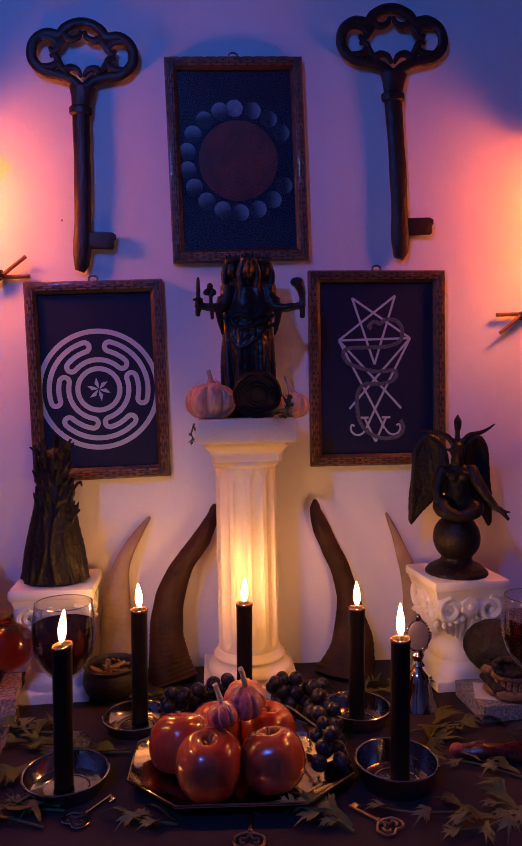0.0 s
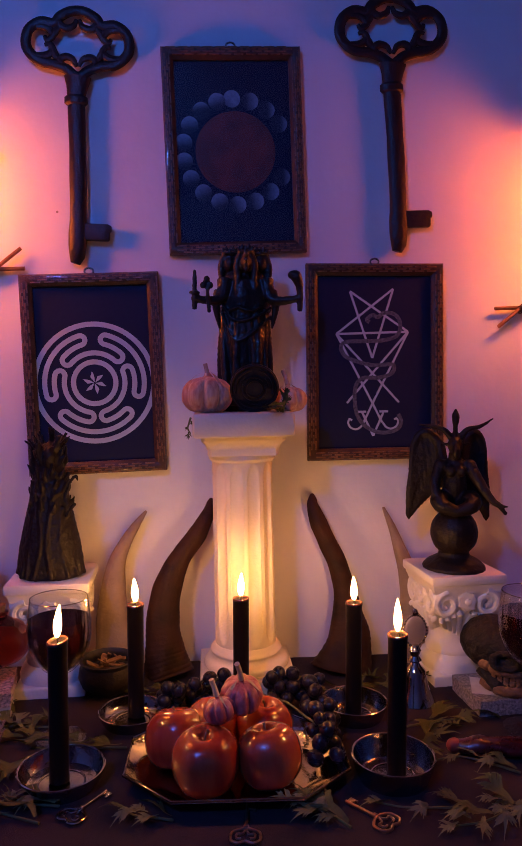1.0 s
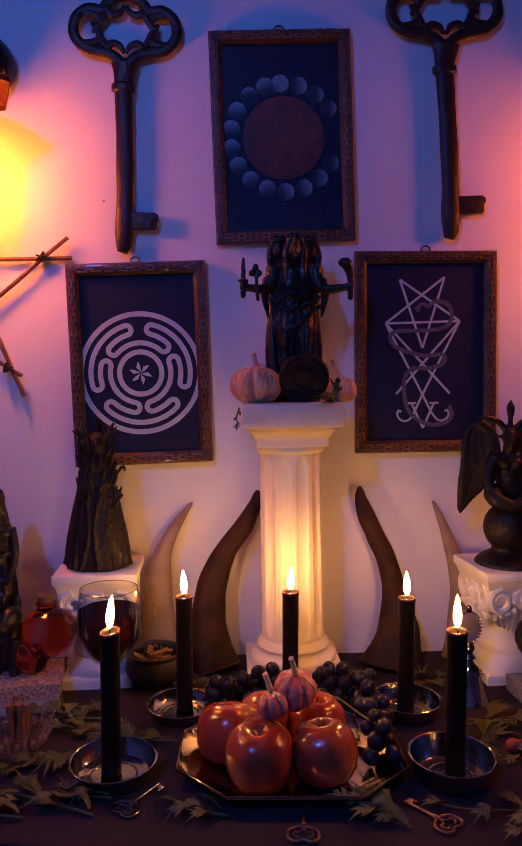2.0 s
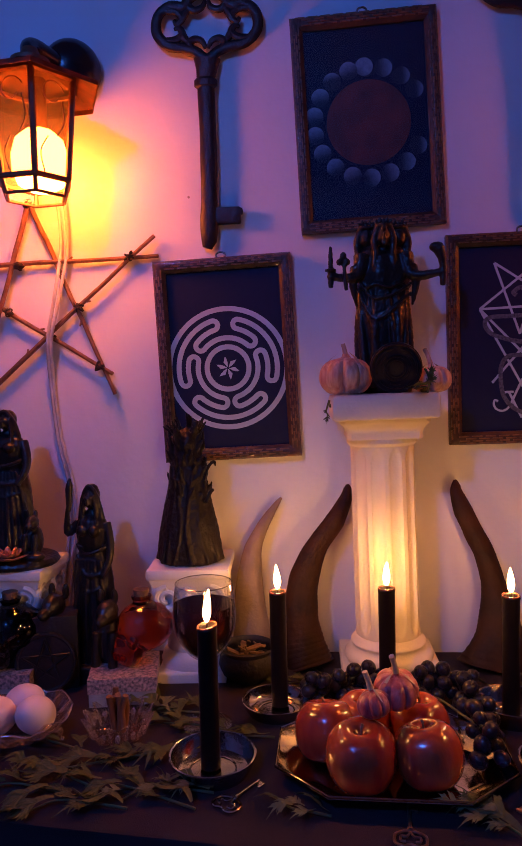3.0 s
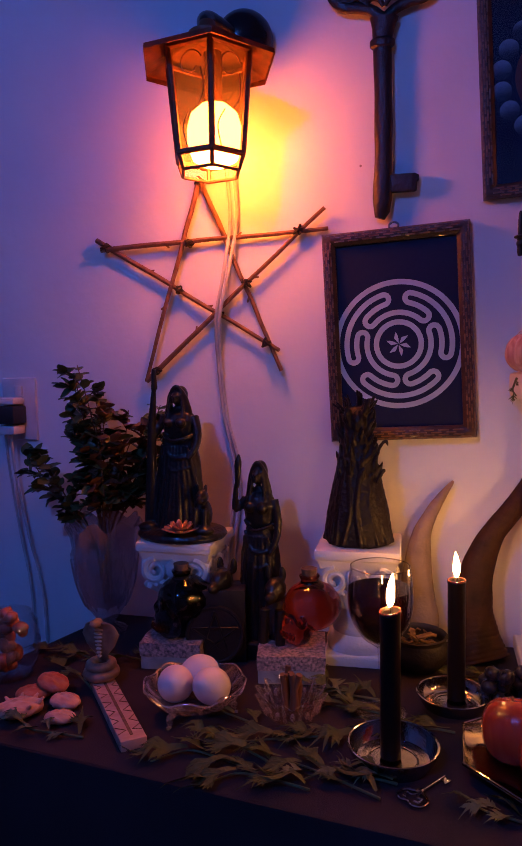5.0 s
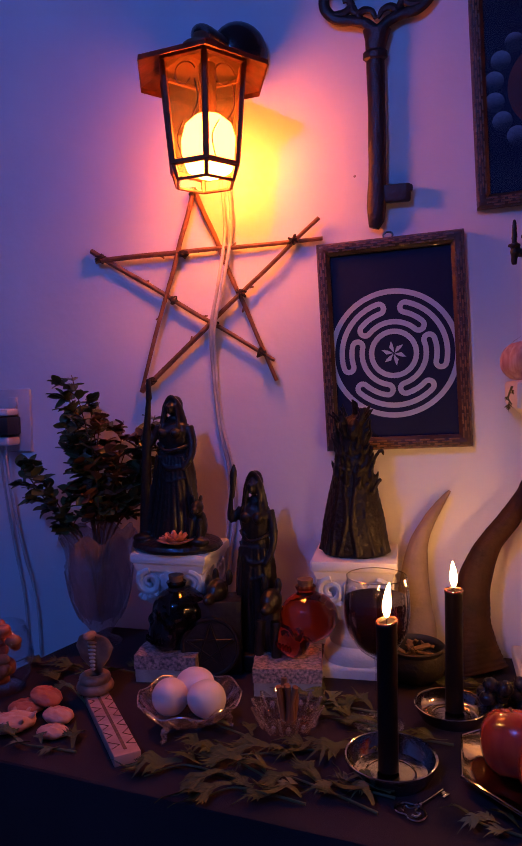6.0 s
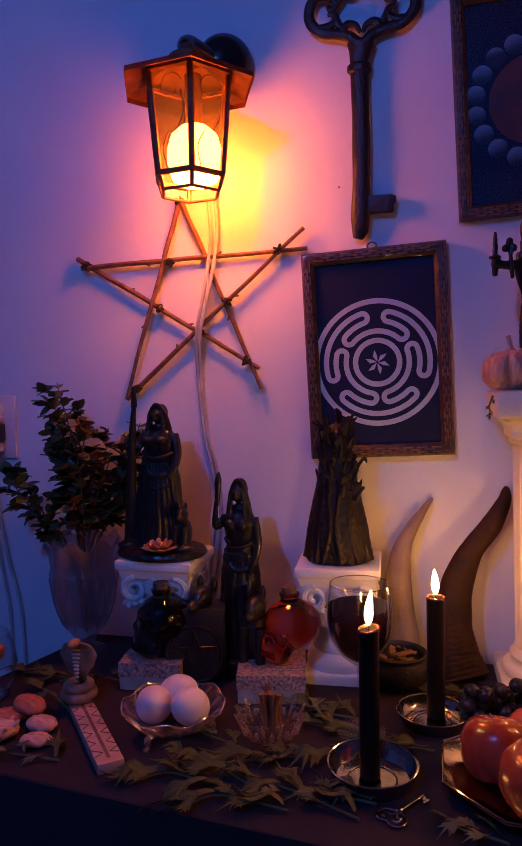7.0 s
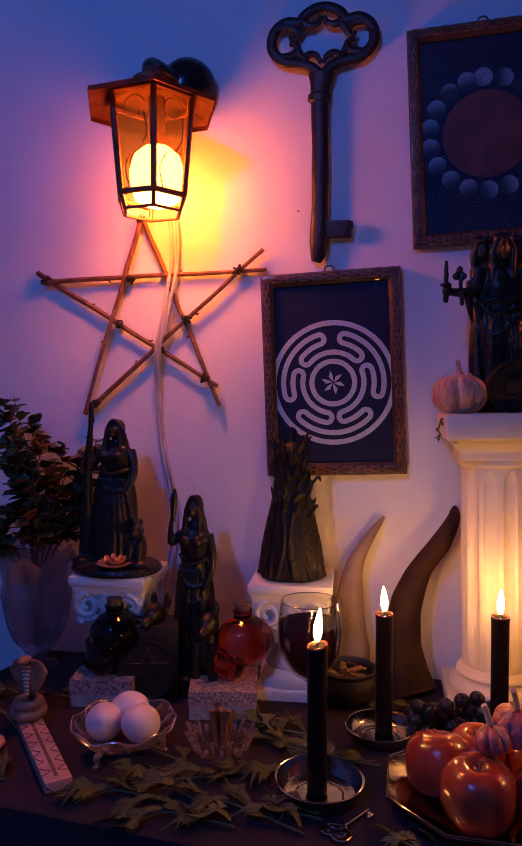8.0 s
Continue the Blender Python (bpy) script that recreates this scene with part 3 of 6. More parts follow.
    part("bracket", tube(bmesh.new(), spline([(0.070, 0.090, 0.160), (0.034, 0.068, 0.168), (0.006, 0.044, 0.172), (-0.002, 0.024, 0.158), (0, 0.004, 0.130)], 6), [0.020, 0.020, 0.019, 0.016, 0.013], 14), BLACK_METAL, th, "curved glossy black arm")
    return th


# last argument: outward panes given the darker, light-cutting tint
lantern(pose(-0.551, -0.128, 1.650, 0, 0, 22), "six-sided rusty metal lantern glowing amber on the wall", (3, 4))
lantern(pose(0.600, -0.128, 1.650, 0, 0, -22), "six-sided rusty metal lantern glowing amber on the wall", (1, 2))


# ---- column ----
def column():
    th = thing("column", pose(0.010, -0.098, TOP, 0, -1.0, 0), "fluted white plaster column with square capital", "column")
    part("plinth", prism(bmesh.new(), [(-0.080, -0.080), (0.080, -0.080), (0.080, 0.080), (-0.080, 0.080)], 0, 0.024, 0.005), CANDLE_PLASTER, th)
    base = spline([(0.070, 0, 0.024), (0.0735, 0, 0.030), (0.071, 0, 0.038), (0.062, 0, 0.043), (0.0595, 0, 0.049), (0.062, 0, 0.054), (0.058, 0, 0.060), (0.054, 0, 0.066)], 4)
    part("base", lathe(bmesh.new(), [(p.x, p.z) for p in base], 64), CANDLE_PLASTER, th)
    # the flutes run out into rounded ends near the base and the neck
    n, rings, bm = 216, [], bmesh.new()
    for z in list(np.linspace(0.062, 0.10, 10)) + list(np.linspace(0.13, 0.33, 7)) + list(np.linspace(0.345, 0.386, 10)):
        ring = []
        for i in range(n):
            a = 2 * math.pi * i / n
            across = (a * 11 / (2 * math.pi)) % 1.0 - 0.5
            near = max(0.0, 0.096 - z) / 0.022, max(0.0, z - 0.352) / 0.022
            inside = 1 - (across / 0.36) ** 2 - max(near) ** 2
            r = 0.0530 - 0.0012 * (z - 0.06) / 0.3 - 0.0058 * max(0.0, inside) ** 0.6
            ring.append(bm.verts.new((r * math.cos(a + 0.16), r * math.sin(a + 0.16), z)))
        rings.append(ring)
    for a, b in zip(rings, rings[1:]):
        for i in range(n):
            bm.faces.new((a[i], a[(i + 1) % n], b[(i + 1) % n], b[i]))
    part("shaft", bm, CANDLE_PLASTER, th)
    bm = lathe(bmesh.new(), [(0.0535, 0.380), (0.0575, 0.385), (0.0575, 0.392), (0.056, 0.396)], 48)
    rows = []
    for r, z in ((0.0575, 0.392), (0.0590, 0.396), (0.0585, 0.401), (0.0600, 0.407), (0.0635, 0.413), (0.0680, 0.417), (0.0695, 0.419), (0.0695, 0.424), (0.074, 0.4245)):
        k = r * 0.9
        rows.append([bm.verts.new((x, y, z)) for x, y in ((-k, -r), (k, -r), (r, -k), (r, k), (k, r), (-k, r), (-r, k), (-r, -k))])
    bm.faces.new(rows[0][::-1])
    bm.faces.new(rows[-1])
    for a, b in zip(rows, rows[1:]):
        for i in range(8):
            bm.faces.new((a[i], a[(i + 1) % 8], b[(i + 1) % 8], b[i]))
    part("capital", bm, CANDLE_PLASTER, th)
    part("abacus", box(bmesh.new(), 0, 0, 0.444, 0.165, 0.165, 0.040, 0.006), CANDLE_PLASTER, th)


column()
COLUMN_TOP = TOP + 0.464


# ---- ornate pedestals ----
def pedestal(name, m, label, h=0.19, w=0.135):
    th = thing(name, m, label, "pedestal", "white pedestals")
    part("base", prism(bmesh.new(), [(-w * 0.42, -w * 0.42), (w * 0.42, -w * 0.42), (w * 0.42, w * 0.42), (-w * 0.42, w * 0.42)], 0, 0.018, 0.006), PLASTER, th)
    # bell-shaped stem: round at the waist, squarer towards the top
    bm, rings, n = bmesh.new(), [], 72
    for z, r, e in ((0.016, 0.053, 2.6), (0.028, 0.055, 2.3), (0.038, 0.052, 2.1), (0.045, 0.045, 2), (0.052, 0.046, 2), (0.058, 0.043, 2), (0.066, 0.040, 2), (0.080, 0.040, 2), (0.095, 0.042, 2.2), (0.112, 0.046, 2.6), (0.130, 0.051, 3.2), (0.146, 0.0545, 4), (h - 0.030, 0.0565, 5)):
        ring = []
        for i in range(n):
            a = 2 * math.pi * (i + 0.5) / n
            c, d = math.cos(a), math.sin(a)
            k = r / (abs(c) ** e + abs(d) ** e) ** (1 / e)
            ring.append(bm.verts.new((k * c, k * d, z)))
        rings.append(ring)
    for a, b in zip(rings, rings[1:]):
        for i in range(n):
            bm.faces.new((a[i], a[(i + 1) % n], b[(i + 1) % n], b[i]))
    bm.faces.new(rings[0][::-1])
    bm.faces.new(rings[-1])
    cap = part("capital", bm, PLASTER, th)
    for turn in range(4):
        m4 = Matrix.Rotation(turn * math.pi / 2, 4, "Z")
        for sx in (-1, 1):
            spiral = [m4 @ Vector((sx * (0.036 + r * math.cos(a)), -0.0555 + 0.0004 * a, h - 0.051 - r * math.sin(a))) for a, r in ((t, 0.0185 - 0.0016 * t) for t in np.linspace(-1.6, 8, 36))]
            part("volute", tube(bmesh.new(), spiral, [0.0062, 0.0056, 0.0045], 8), PLASTER, cap)
            leaf = bmesh.new()
            for k in range(4):
                q = (0.012 + 0.011 * k)
                line = spline([m4 @ Vector((sx * q * 0.62, -0.0395, 0.082 + 0.004 * k)), m4 @ Vector((sx * q * 0.8, -0.0455, 0.104)), m4 @ Vector((sx * q, -0.0535, 0.122 - 0.003 * k)), m4 @ Vector((sx * q * 1.06, -0.0600, 0.121 - 0.004 * k))], 4)
                tube(leaf, line, [0.0045, 0.0070, 0.0065, 0.0030], 8, flat=0.6)
            part("acanthus_leaf", leaf, PLASTER, cap)
        flower = m4 @ Matrix.Translation((0, -0.0545, h - 0.046)) @ Matrix.Rotation(math.pi / 2, 4, "X")
        bm = lathe(bmesh.new(), [(0.0150, -0.002), (0.0185, 0.002), (0.0165, 0.006), (0.0090, 0.0065), (0.0062, 0.0060), (0.0058, 0.0085), (0.0030, 0.0100), (0, 0.0102)], 84, flower, 7, 0.16)
        part("rosette", bm, PLASTER, cap)
    bm, rows = bmesh.new(), []
    for z, r in ((h - 0.0315, w * 0.435), (h - 0.027, w * 0.440), (h - 0.022, w * 0.458), (h - 0.0175, w * 0.462)):
        rows.append([bm.verts.new((sx * r, sy * r, z)) for sx, sy in ((-1, -1), (1, -1), (1, 1), (-1, 1))])
    for a, b in zip(rows, rows[1:]):
        for i in range(4):
            bm.faces.new((a[i], a[(i + 1) % 4], b[(i + 1) % 4], b[i]))
    part("moulding", bm, PLASTER, th)
    part("top_slab", box(bmesh.new(), 0, 0, h - 0.0088, w, w, 0.0176, 0.005), PLASTER, th)
    return th


ped = pedestal("pedestal", pose(-0.318, -0.098, TOP, 0, 0, 3), "white plaster pedestal with scrolled capital on the table")
copy_thing(ped, pose(0.374, -0.108, TOP, 0, 0, 5))
copy_thing(ped, pose(-0.620, -0.105, TOP, 0, 0, 0))


# ---- candles ----
def flame_mesh(th, z, h=0.036, r=0.0054, lean=0.0):
    prof = [(0, 0), (0.55, 0.08), (0.9, 0.22), (1.0, 0.36), (0.86, 0.55), (0.58, 0.74), (0.28, 0.9), (0, 1)]
    ob = part("flame", lathe(bmesh.new(), [(r * a, z + h * b) for a, b in prof], 16), FLAME, th, "bright yellow candle flame")
    for v in ob.data.vertices:
        v.co.x += lean * ((v.co.z - z) / h) ** 2
    return ob


def candle(x, y, top, base, lean, flame_h, drip):
    th = thing("candle", (x, y, base), "lit black taper candle standing in a metal dish", "candle", "lit black candles")
    h = top - base
    r = 0.0124
    bm = lathe(bmesh.new(), [(0, 0), (r * 1.02, 0), (r, 0.01), (r * 0.985, h * 0.5), (r, h - 0.006), (r * 1.06, h - 0.002), (r * 0.95, h + 0.0006), (r * 0.75, h - 0.002), (0, h - 0.004)], 32)
    for v in bm.verts:
        a = math.atan2(v.co.y, v.co.x)
        if v.co.z > h - 0.012:
            v.co.z += drip * math.sin(a + 1)
    part("wax_body", bm, WAX, th)
    part("glow_rim", tube(bmesh.new(), [(r * 0.97 * math.cos(a), r * 0.97 * math.sin(a), h + 0.0002 + drip * math.sin(a + 1)) for a in np.linspace(0, 2 * math.pi, 28, endpoint=False)], 0.0012, 6, True, up=(0, 0, 1)), RIM_GLOW, th, "wax rim coloured red for the flame's glow")
    part("wick", tube(bmesh.new(), [(0, 0, h - 0.005), (0.0004, 0, h + 0.003), (0.0015, 0, h + 0.008)], 0.0009, 6), WICK, th)
    flame_mesh(th, h + 0.004, flame_h, 0.0052, lean)
    return th


CANDLES = [(-0.247, -0.398, 0.934, 0.0035, 0.043, 0.0022), (-0.167, -0.232, 0.925, -0.0015, 0.037, 0.0003), (-0.006, -0.222, 0.927, 0.001, 0.036, 0.0002), (0.166, -0.249, 0.924, -0.001, 0.037, 0.0003), (0.185, -0.419, 0.936, -0.0005, 0.043, 0.0005)]
for x, y, top, lean, fh, drip in CANDLES:
    candle(x, y, top, TOP + 0.004, lean, fh, drip)


def metal_dish(x, y, r, h, label):
    th = thing("candle_dish", (x, y, TOP), label, "dish", "candle dishes")
    part("bowl", lathe(bmesh.new(), [(0, 0.0012), (r * 0.7, 0.0012), (r * 0.82, 0.003), (r * 0.94, h * 0.55), (r * 0.985, h), (r * 1.02, h + 0.0005), (r * 1.035, h - 0.001), (r * 1.02, h - 0.003), (r * 0.97, h * 0.5), (r * 0.86, 0.0), (r * 0.7, 0.0), (0, 0.0)], 56), STEEL, th)
    part("rim", tube(bmesh.new(), [(r * 1.02 * math.cos(a), r * 1.02 * math.sin(a), h) for a in np.linspace(0, 2 * math.pi, 56, endpoint=False)], 0.0014, 6, True), STEEL, th)
    part("ring_step", tube(bmesh.new(), [(r * 0.55 * math.cos(a), r * 0.55 * math.sin(a), 0.0016) for a in np.linspace(0, 2 * math.pi, 48, endpoint=False)], 0.0012, 6, True), STEEL, th)


metal_dish(-0.244, -0.400, 0.053, 0.022, "shallow steel dish holding a black candle")
metal_dish(-0.172, -0.244, 0.048, 0.018, "shallow steel dish holding a black candle")
metal_dish(-0.006, -0.225, 0.040, 0.018, "shallow steel dish holding a black candle")
metal_dish(0.166, -0.254, 0.049, 0.024, "steel dish with upright rim holding a black candle")
metal_dish(0.180, -0.420, 0.052, 0.030, "deep steel dish holding a black candle")


# ---- more materials ----
APPLE = material("apple_skin", (0.22, 0.010, 0.008), 0.20, second=(0.36, 0.072, 0.024), scale=16, amount=0.5, bump=0.06, coat=0.35, stretch=(2.5, 2.5, 0.5))
GARLIC = material("garlic_skin", (0.78, 0.50, 0.32), 0.42, second=(0.46, 0.16, 0.11), scale=24, bump=0.2, bump_scale=160, stretch=(6, 6, 1), coat=0.1)
GARLIC_RED = material("purple_garlic_skin", (0.52, 0.16, 0.15), 0.34, second=(0.24, 0.018, 0.034), scale=24, bump=0.2, bump_scale=160, stretch=(6, 6, 1), coat=0.1)
GARLIC_STEM = material("garlic_stem", (0.52, 0.38, 0.26), 0.7, scale=60, bump=0.4)
GRAPE = material("black_grape", (0.010, 0.006, 0.012), 0.28, second=(0.022, 0.018, 0.030), scale=30, bump=0.05, spec=0.4)
STALK = material("green_stalk", (0.10, 0.11, 0.04), 0.7, scale=40, bump=0.3)
LEAF = material("herb_leaf", (0.058, 0.074, 0.024), 0.65, second=(0.090, 0.080, 0.024), scale=25, bump=0.4, bump_scale=220, spec=0.3)
LEAF_PALE = material("pale_herb_leaf", (0.15, 0.155, 0.08), 0.7, second=(0.085, 0.09, 0.04), scale=25, bump=0.4, bump_scale=220, spec=0.3)
BUSH_LEAF = material("bush_leaf", (0.060, 0.088, 0.034), 0.38, second=(0.075, 0.080, 0.026), scale=30, bump=0.2)
# Brown leaves whose colour is brightened for lantern light on the middle branches.
BUSH_BROWN = material("browned_lantern_lit_leaf", (0.24, 0.090, 0.040), 0.5, second=(0.08, 0.035, 0.02), scale=30, bump=0.2)
GRANITE = material("granite", (0.50, 0.34, 0.32), 0.5, second=(0.10, 0.08, 0.09), scale=220, amount=0.35, bump=0.3, bump_scale=260)
GRANITE_GREY = material("grey_granite", (0.36, 0.33, 0.31), 0.55, second=(0.12, 0.11, 0.11), scale=260, amount=0.35, bump=0.4, bump_scale=200)
# The lantern's pink light is part of this shell colour.
EGG = material("pink_lit_egg_shell", (0.82, 0.68, 0.63), 0.5, second=(0.74, 0.58, 0.53), scale=12, bump=0.08, bump_scale=300)
CRYSTAL = thin_glass("cut_glass", (0.99, 0.94, 0.93), 0.12, 0.03, frost=0.02)
# Pinkish, glossier, milkier copy of cut glass that stands in for its glints.
CRYSTAL_GLINT = thin_glass("glint_cut_glass", (1.0, 0.88, 0.87), 0.50, 0.22, frost=0.14)
CLEAR = thin_glass("drinking_glass", (0.96, 0.96, 0.97), 0.05, 0.02)
WINE = material("dark_wine", (0.010, 0.002, 0.004), 0.05, bump=0.0, coat=0.4)
RED_LIQUID = solid_glass("red_liquid", (0.72, 0.10, 0.05), 0.06)
DARK_LIQUID = solid_glass("dark_liquid", (0.035, 0.040, 0.042), 0.05)
CORK = material("cork", (0.22, 0.11, 0.06), 0.85, second=(0.10, 0.05, 0.03), scale=120, bump=0.5)
BARK = material("dried_bark", (0.36, 0.19, 0.10), 0.75, second=(0.16, 0.075, 0.04), scale=60, bump=0.5)
CINNAMON = material("cinnamon", (0.24, 0.085, 0.035), 0.65, second=(0.13, 0.045, 0.02), scale=40, bump=0.4, stretch=(1, 1, 0.2))
CLAY = material("black_clay", (0.030, 0.020, 0.017), 0.6, second=(0.016, 0.011, 0.010), scale=30, bump=0.4)
BLACK_WOOD = material("black_box_wood", (0.013, 0.009, 0.010), 0.45, second=(0.010, 0.007, 0.008), scale=30, bump=0.3)
SHELL = material("sea_shell", (0.58, 0.24, 0.15), 0.4, second=(0.66, 0.40, 0.30), scale=45, bump=0.3, stretch=(1, 3, 1))
SHELL_RED = material("red_sea_shell", (0.42, 0.075, 0.035), 0.4, second=(0.52, 0.18, 0.09), scale=45, bump=0.3, stretch=(1, 3, 1))
CHILI = material("dried_chili", (0.075, 0.006, 0.008), 0.28, second=(0.035, 0.004, 0.006), scale=30, bump=0.5, bump_scale=60, coat=0.3)
CHILI_TIP = material("chili_cap", (0.28, 0.045, 0.03), 0.5, scale=30)
BONE = material("aged_bone", (0.26, 0.14, 0.075), 0.7, second=(0.09, 0.045, 0.028), scale=45, bump=0.8, bump_scale=140, spec=0.3)
SCORCHED = material("dark_skull_stone", (0.024, 0.017, 0.016), 0.65, second=(0.007, 0.006, 0.007), scale=60, bump=1.0, bump_scale=160, spec=0.3)
INCENSE_WOOD = material("pale_incense_wood", (0.58, 0.35, 0.28), 0.5, second=(0.36, 0.18, 0.15), scale=12, bump=0.2, stretch=(6, 1, 1))
COBRA = material("cobra_paint", (0.36, 0.22, 0.14), 0.45, second=(0.11, 0.06, 0.045), scale=45, bump=0.3)
COBRA_PALE = material("cobra_belly", (0.55, 0.45, 0.35), 0.5, scale=40, bump=0.2)
COPPER = material("copper_petal", (0.66, 0.33, 0.22), 0.35, 0.4, second=(0.45, 0.19, 0.12), scale=40, bump=0.2)
PAPER = material("white_card", (0.66, 0.62, 0.58), 0.7, scale=30, bump=0.1)
PLUG_BLACK = material("black_plug", (0.02, 0.02, 0.022), 0.45, scale=30)
MUD = material("jar_filling", (0.14, 0.07, 0.04), 0.7, second=(0.40, 0.17, 0.09), scale=30, amount=0.35, bump=0.6, bump_scale=60)


# ---- horns standing against the wall ----
def horn(name, rows, mat, label, ridges, base_y, tip_y):
    """rows: x, z and radius from base to tip."""
    th = thing(name, (rows[0][0], base_y, TOP), label, "horn", "animal horns against the wall")
    n = len(rows) - 1
    pts = [(x - rows[0][0], (tip_y - base_y) * (i / n) ** 0.8, z - TOP) for i, (x, z, r) in enumerate(rows)]
    line = spline(pts, 16)
    bm = tube(bmesh.new(), line, [r for *_, r in rows], 28, flat=0.72)
    total = len(line)
    for i, v in enumerate(bm.verts):
        k = i // 28
        u = k / total
        c = line[min(k, total - 1)]
        d = v.co - c
        wave = 0.022 * math.sin(k * 1.9 + 2 * noise.noise(v.co * 20)) * max(0, 1 - u * 2.6) if ridges else 0.0
        v.co = c + d * (1 + wave + 0.10 * noise.noise(v.co * 28))
    part("horn_body", bm, mat, th)


horn("dark_horn", [(-0.1212, TOP, 0.0445), (-0.132, 0.7852, 0.0363), (-0.1365, 0.8308, 0.0302), (-0.1339, 0.877, 0.0265), (-0.123, 0.9138, 0.0233), (-0.1029, 0.9529, 0.0185), (-0.0737, 0.9923, 0.0176), (-0.0545, 1.0284, 0.0113), (-0.0505, 1.0452, 0.0074), (-0.0494, 1.0523, 0.0025)], HORN_DARK, "tall dark brown ridged horn leaning on the wall", True, -0.085, -0.022)
horn("dark_horn", [(0.185, TOP, 0.058), (0.1958, 0.802, 0.0399), (0.1952, 0.8458, 0.0284), (0.1895, 0.8914, 0.0197), (0.1771, 0.9395, 0.0172), (0.1607, 0.9732, 0.0168), (0.1466, 1.0071, 0.0159), (0.1364, 1.0362, 0.0109), (0.1362, 1.0493, 0.008), (0.1365, 1.0585, 0.0025)], HORN_DARK, "tall dark brown ridged horn leaning on the wall", True, -0.085, -0.025)
horn("pale_horn", [(-0.222, TOP, 0.036), (-0.226, 0.81, 0.032), (-0.228, 0.87, 0.0255), (-0.221, 0.935, 0.0165), (-0.205, 0.975, 0.0115), (-0.188, 1.003, 0.008), (-0.168, 1.030, 0.002)], HORN_PALE, "pale beige curved horn leaning on the wall", False, -0.055, -0.016)
horn("pale_horn", [(0.318, TOP, 0.036), (0.324, 0.81, 0.031), (0.324, 0.86, 0.024), (0.314, 0.915, 0.0165), (0.300, 0.96, 0.011), (0.287, 0.997, 0.007), (0.273, 1.030, 0.002)], HORN_PALE, "pale beige curved horn leaning on the wall", False, -0.055, -0.016)


# ---- tray of fruit ----
def tray():
    th = thing("tray", pose(-0.020, -0.386, TOP, 0, 0, -2), "eight-sided polished silver tray on the black cloth", "tray")

    def oct_ring(k, z):
        a, b, c, d = 0.143, 0.104, 0.078, 0.045
        return [Vector((x * k, y * k, z)) for x, y in ((-c, -b), (c, -b), (a, -d), (a, d), (c, b), (-c, b), (-a, d), (-a, -d))]

    bm = bmesh.new()
    rows = [[bm.verts.new(v) for v in oct_ring(k, z)] for k, z in ((0.70, 0.0035), (0.74, 0.004), (0.86, 0.012), (0.975, 0.021), (0.985, 0.0225), (1.0, 0.0225), (1.005, 0.0205), (0.98, 0.018), (0.86, 0.009), (0.74, 0.0008), (0.70, 0.0))]
    bm.faces.new(rows[0])
    for a, b in zip(rows, rows[1:]):
        for i in range(8):
            bm.faces.new((a[i], a[(i + 1) % 8], b[(i + 1) % 8], b[i]))
    bm.faces.new(rows[-1][::-1])
    body = part("tray_body", bm, SILVER, th)
    part("beaded_rim", tube(bmesh.new(), oct_ring(0.994, 0.0225), 0.0017, 6, True), SILVER, body)


tray()


def apple(m, r, label):
    th = thing("apple", m, label, "apple", "apples on the tray")
    prof = [(0.0, 0.14), (0.12, 0.08), (0.30, 0.02), (0.55, 0.02), (0.82, 0.22), (0.97, 0.55), (1.0, 0.92), (0.93, 1.30), (0.72, 1.60), (0.45, 1.72), (0.22, 1.66), (0.08, 1.52), (0.0, 1.46)]
    pts = spline([(a, 0, b) for a, b in prof], 4)
    bm = lathe(bmesh.new(), [(max(p.x, 0) * r, p.z * r) for p in pts], 40)
    for v in bm.verts:
        a = math.atan2(v.co.y, v.co.x)
        v.co.x *= 1 + 0.025 * math.cos(5 * a)
        v.co.y *= 1 + 0.025 * math.cos(5 * a)
    part("flesh", bm, APPLE, th)
    part("stem", tube(bmesh.new(), spline([(0, 0, 1.42 * r), (0.001, 0, 1.62 * r), (0.004, 0.001, 1.80 * r)], 4), [0.0014, 0.0012, 0.002], 8), CORK, th, "short brown stem")
    return th


AZ = TOP + 0.004
APPLES = [(-0.060, -0.428, 0.0425, 20, 6, -4), (0.024, -0.430, 0.0410, 80, -10, 8), (-0.100, -0.380, 0.0410, 140, 14, 14), (0.012, -0.352, 0.0410, 200, -4, -6), (-0.048, -0.345, 0.040, 260, 5, 5)]
for x, y, r, turn, rx, ry in APPLES:
    apple(pose(x, y, AZ, rx, ry, turn), r, "shiny red apple with yellow flush on the tray")


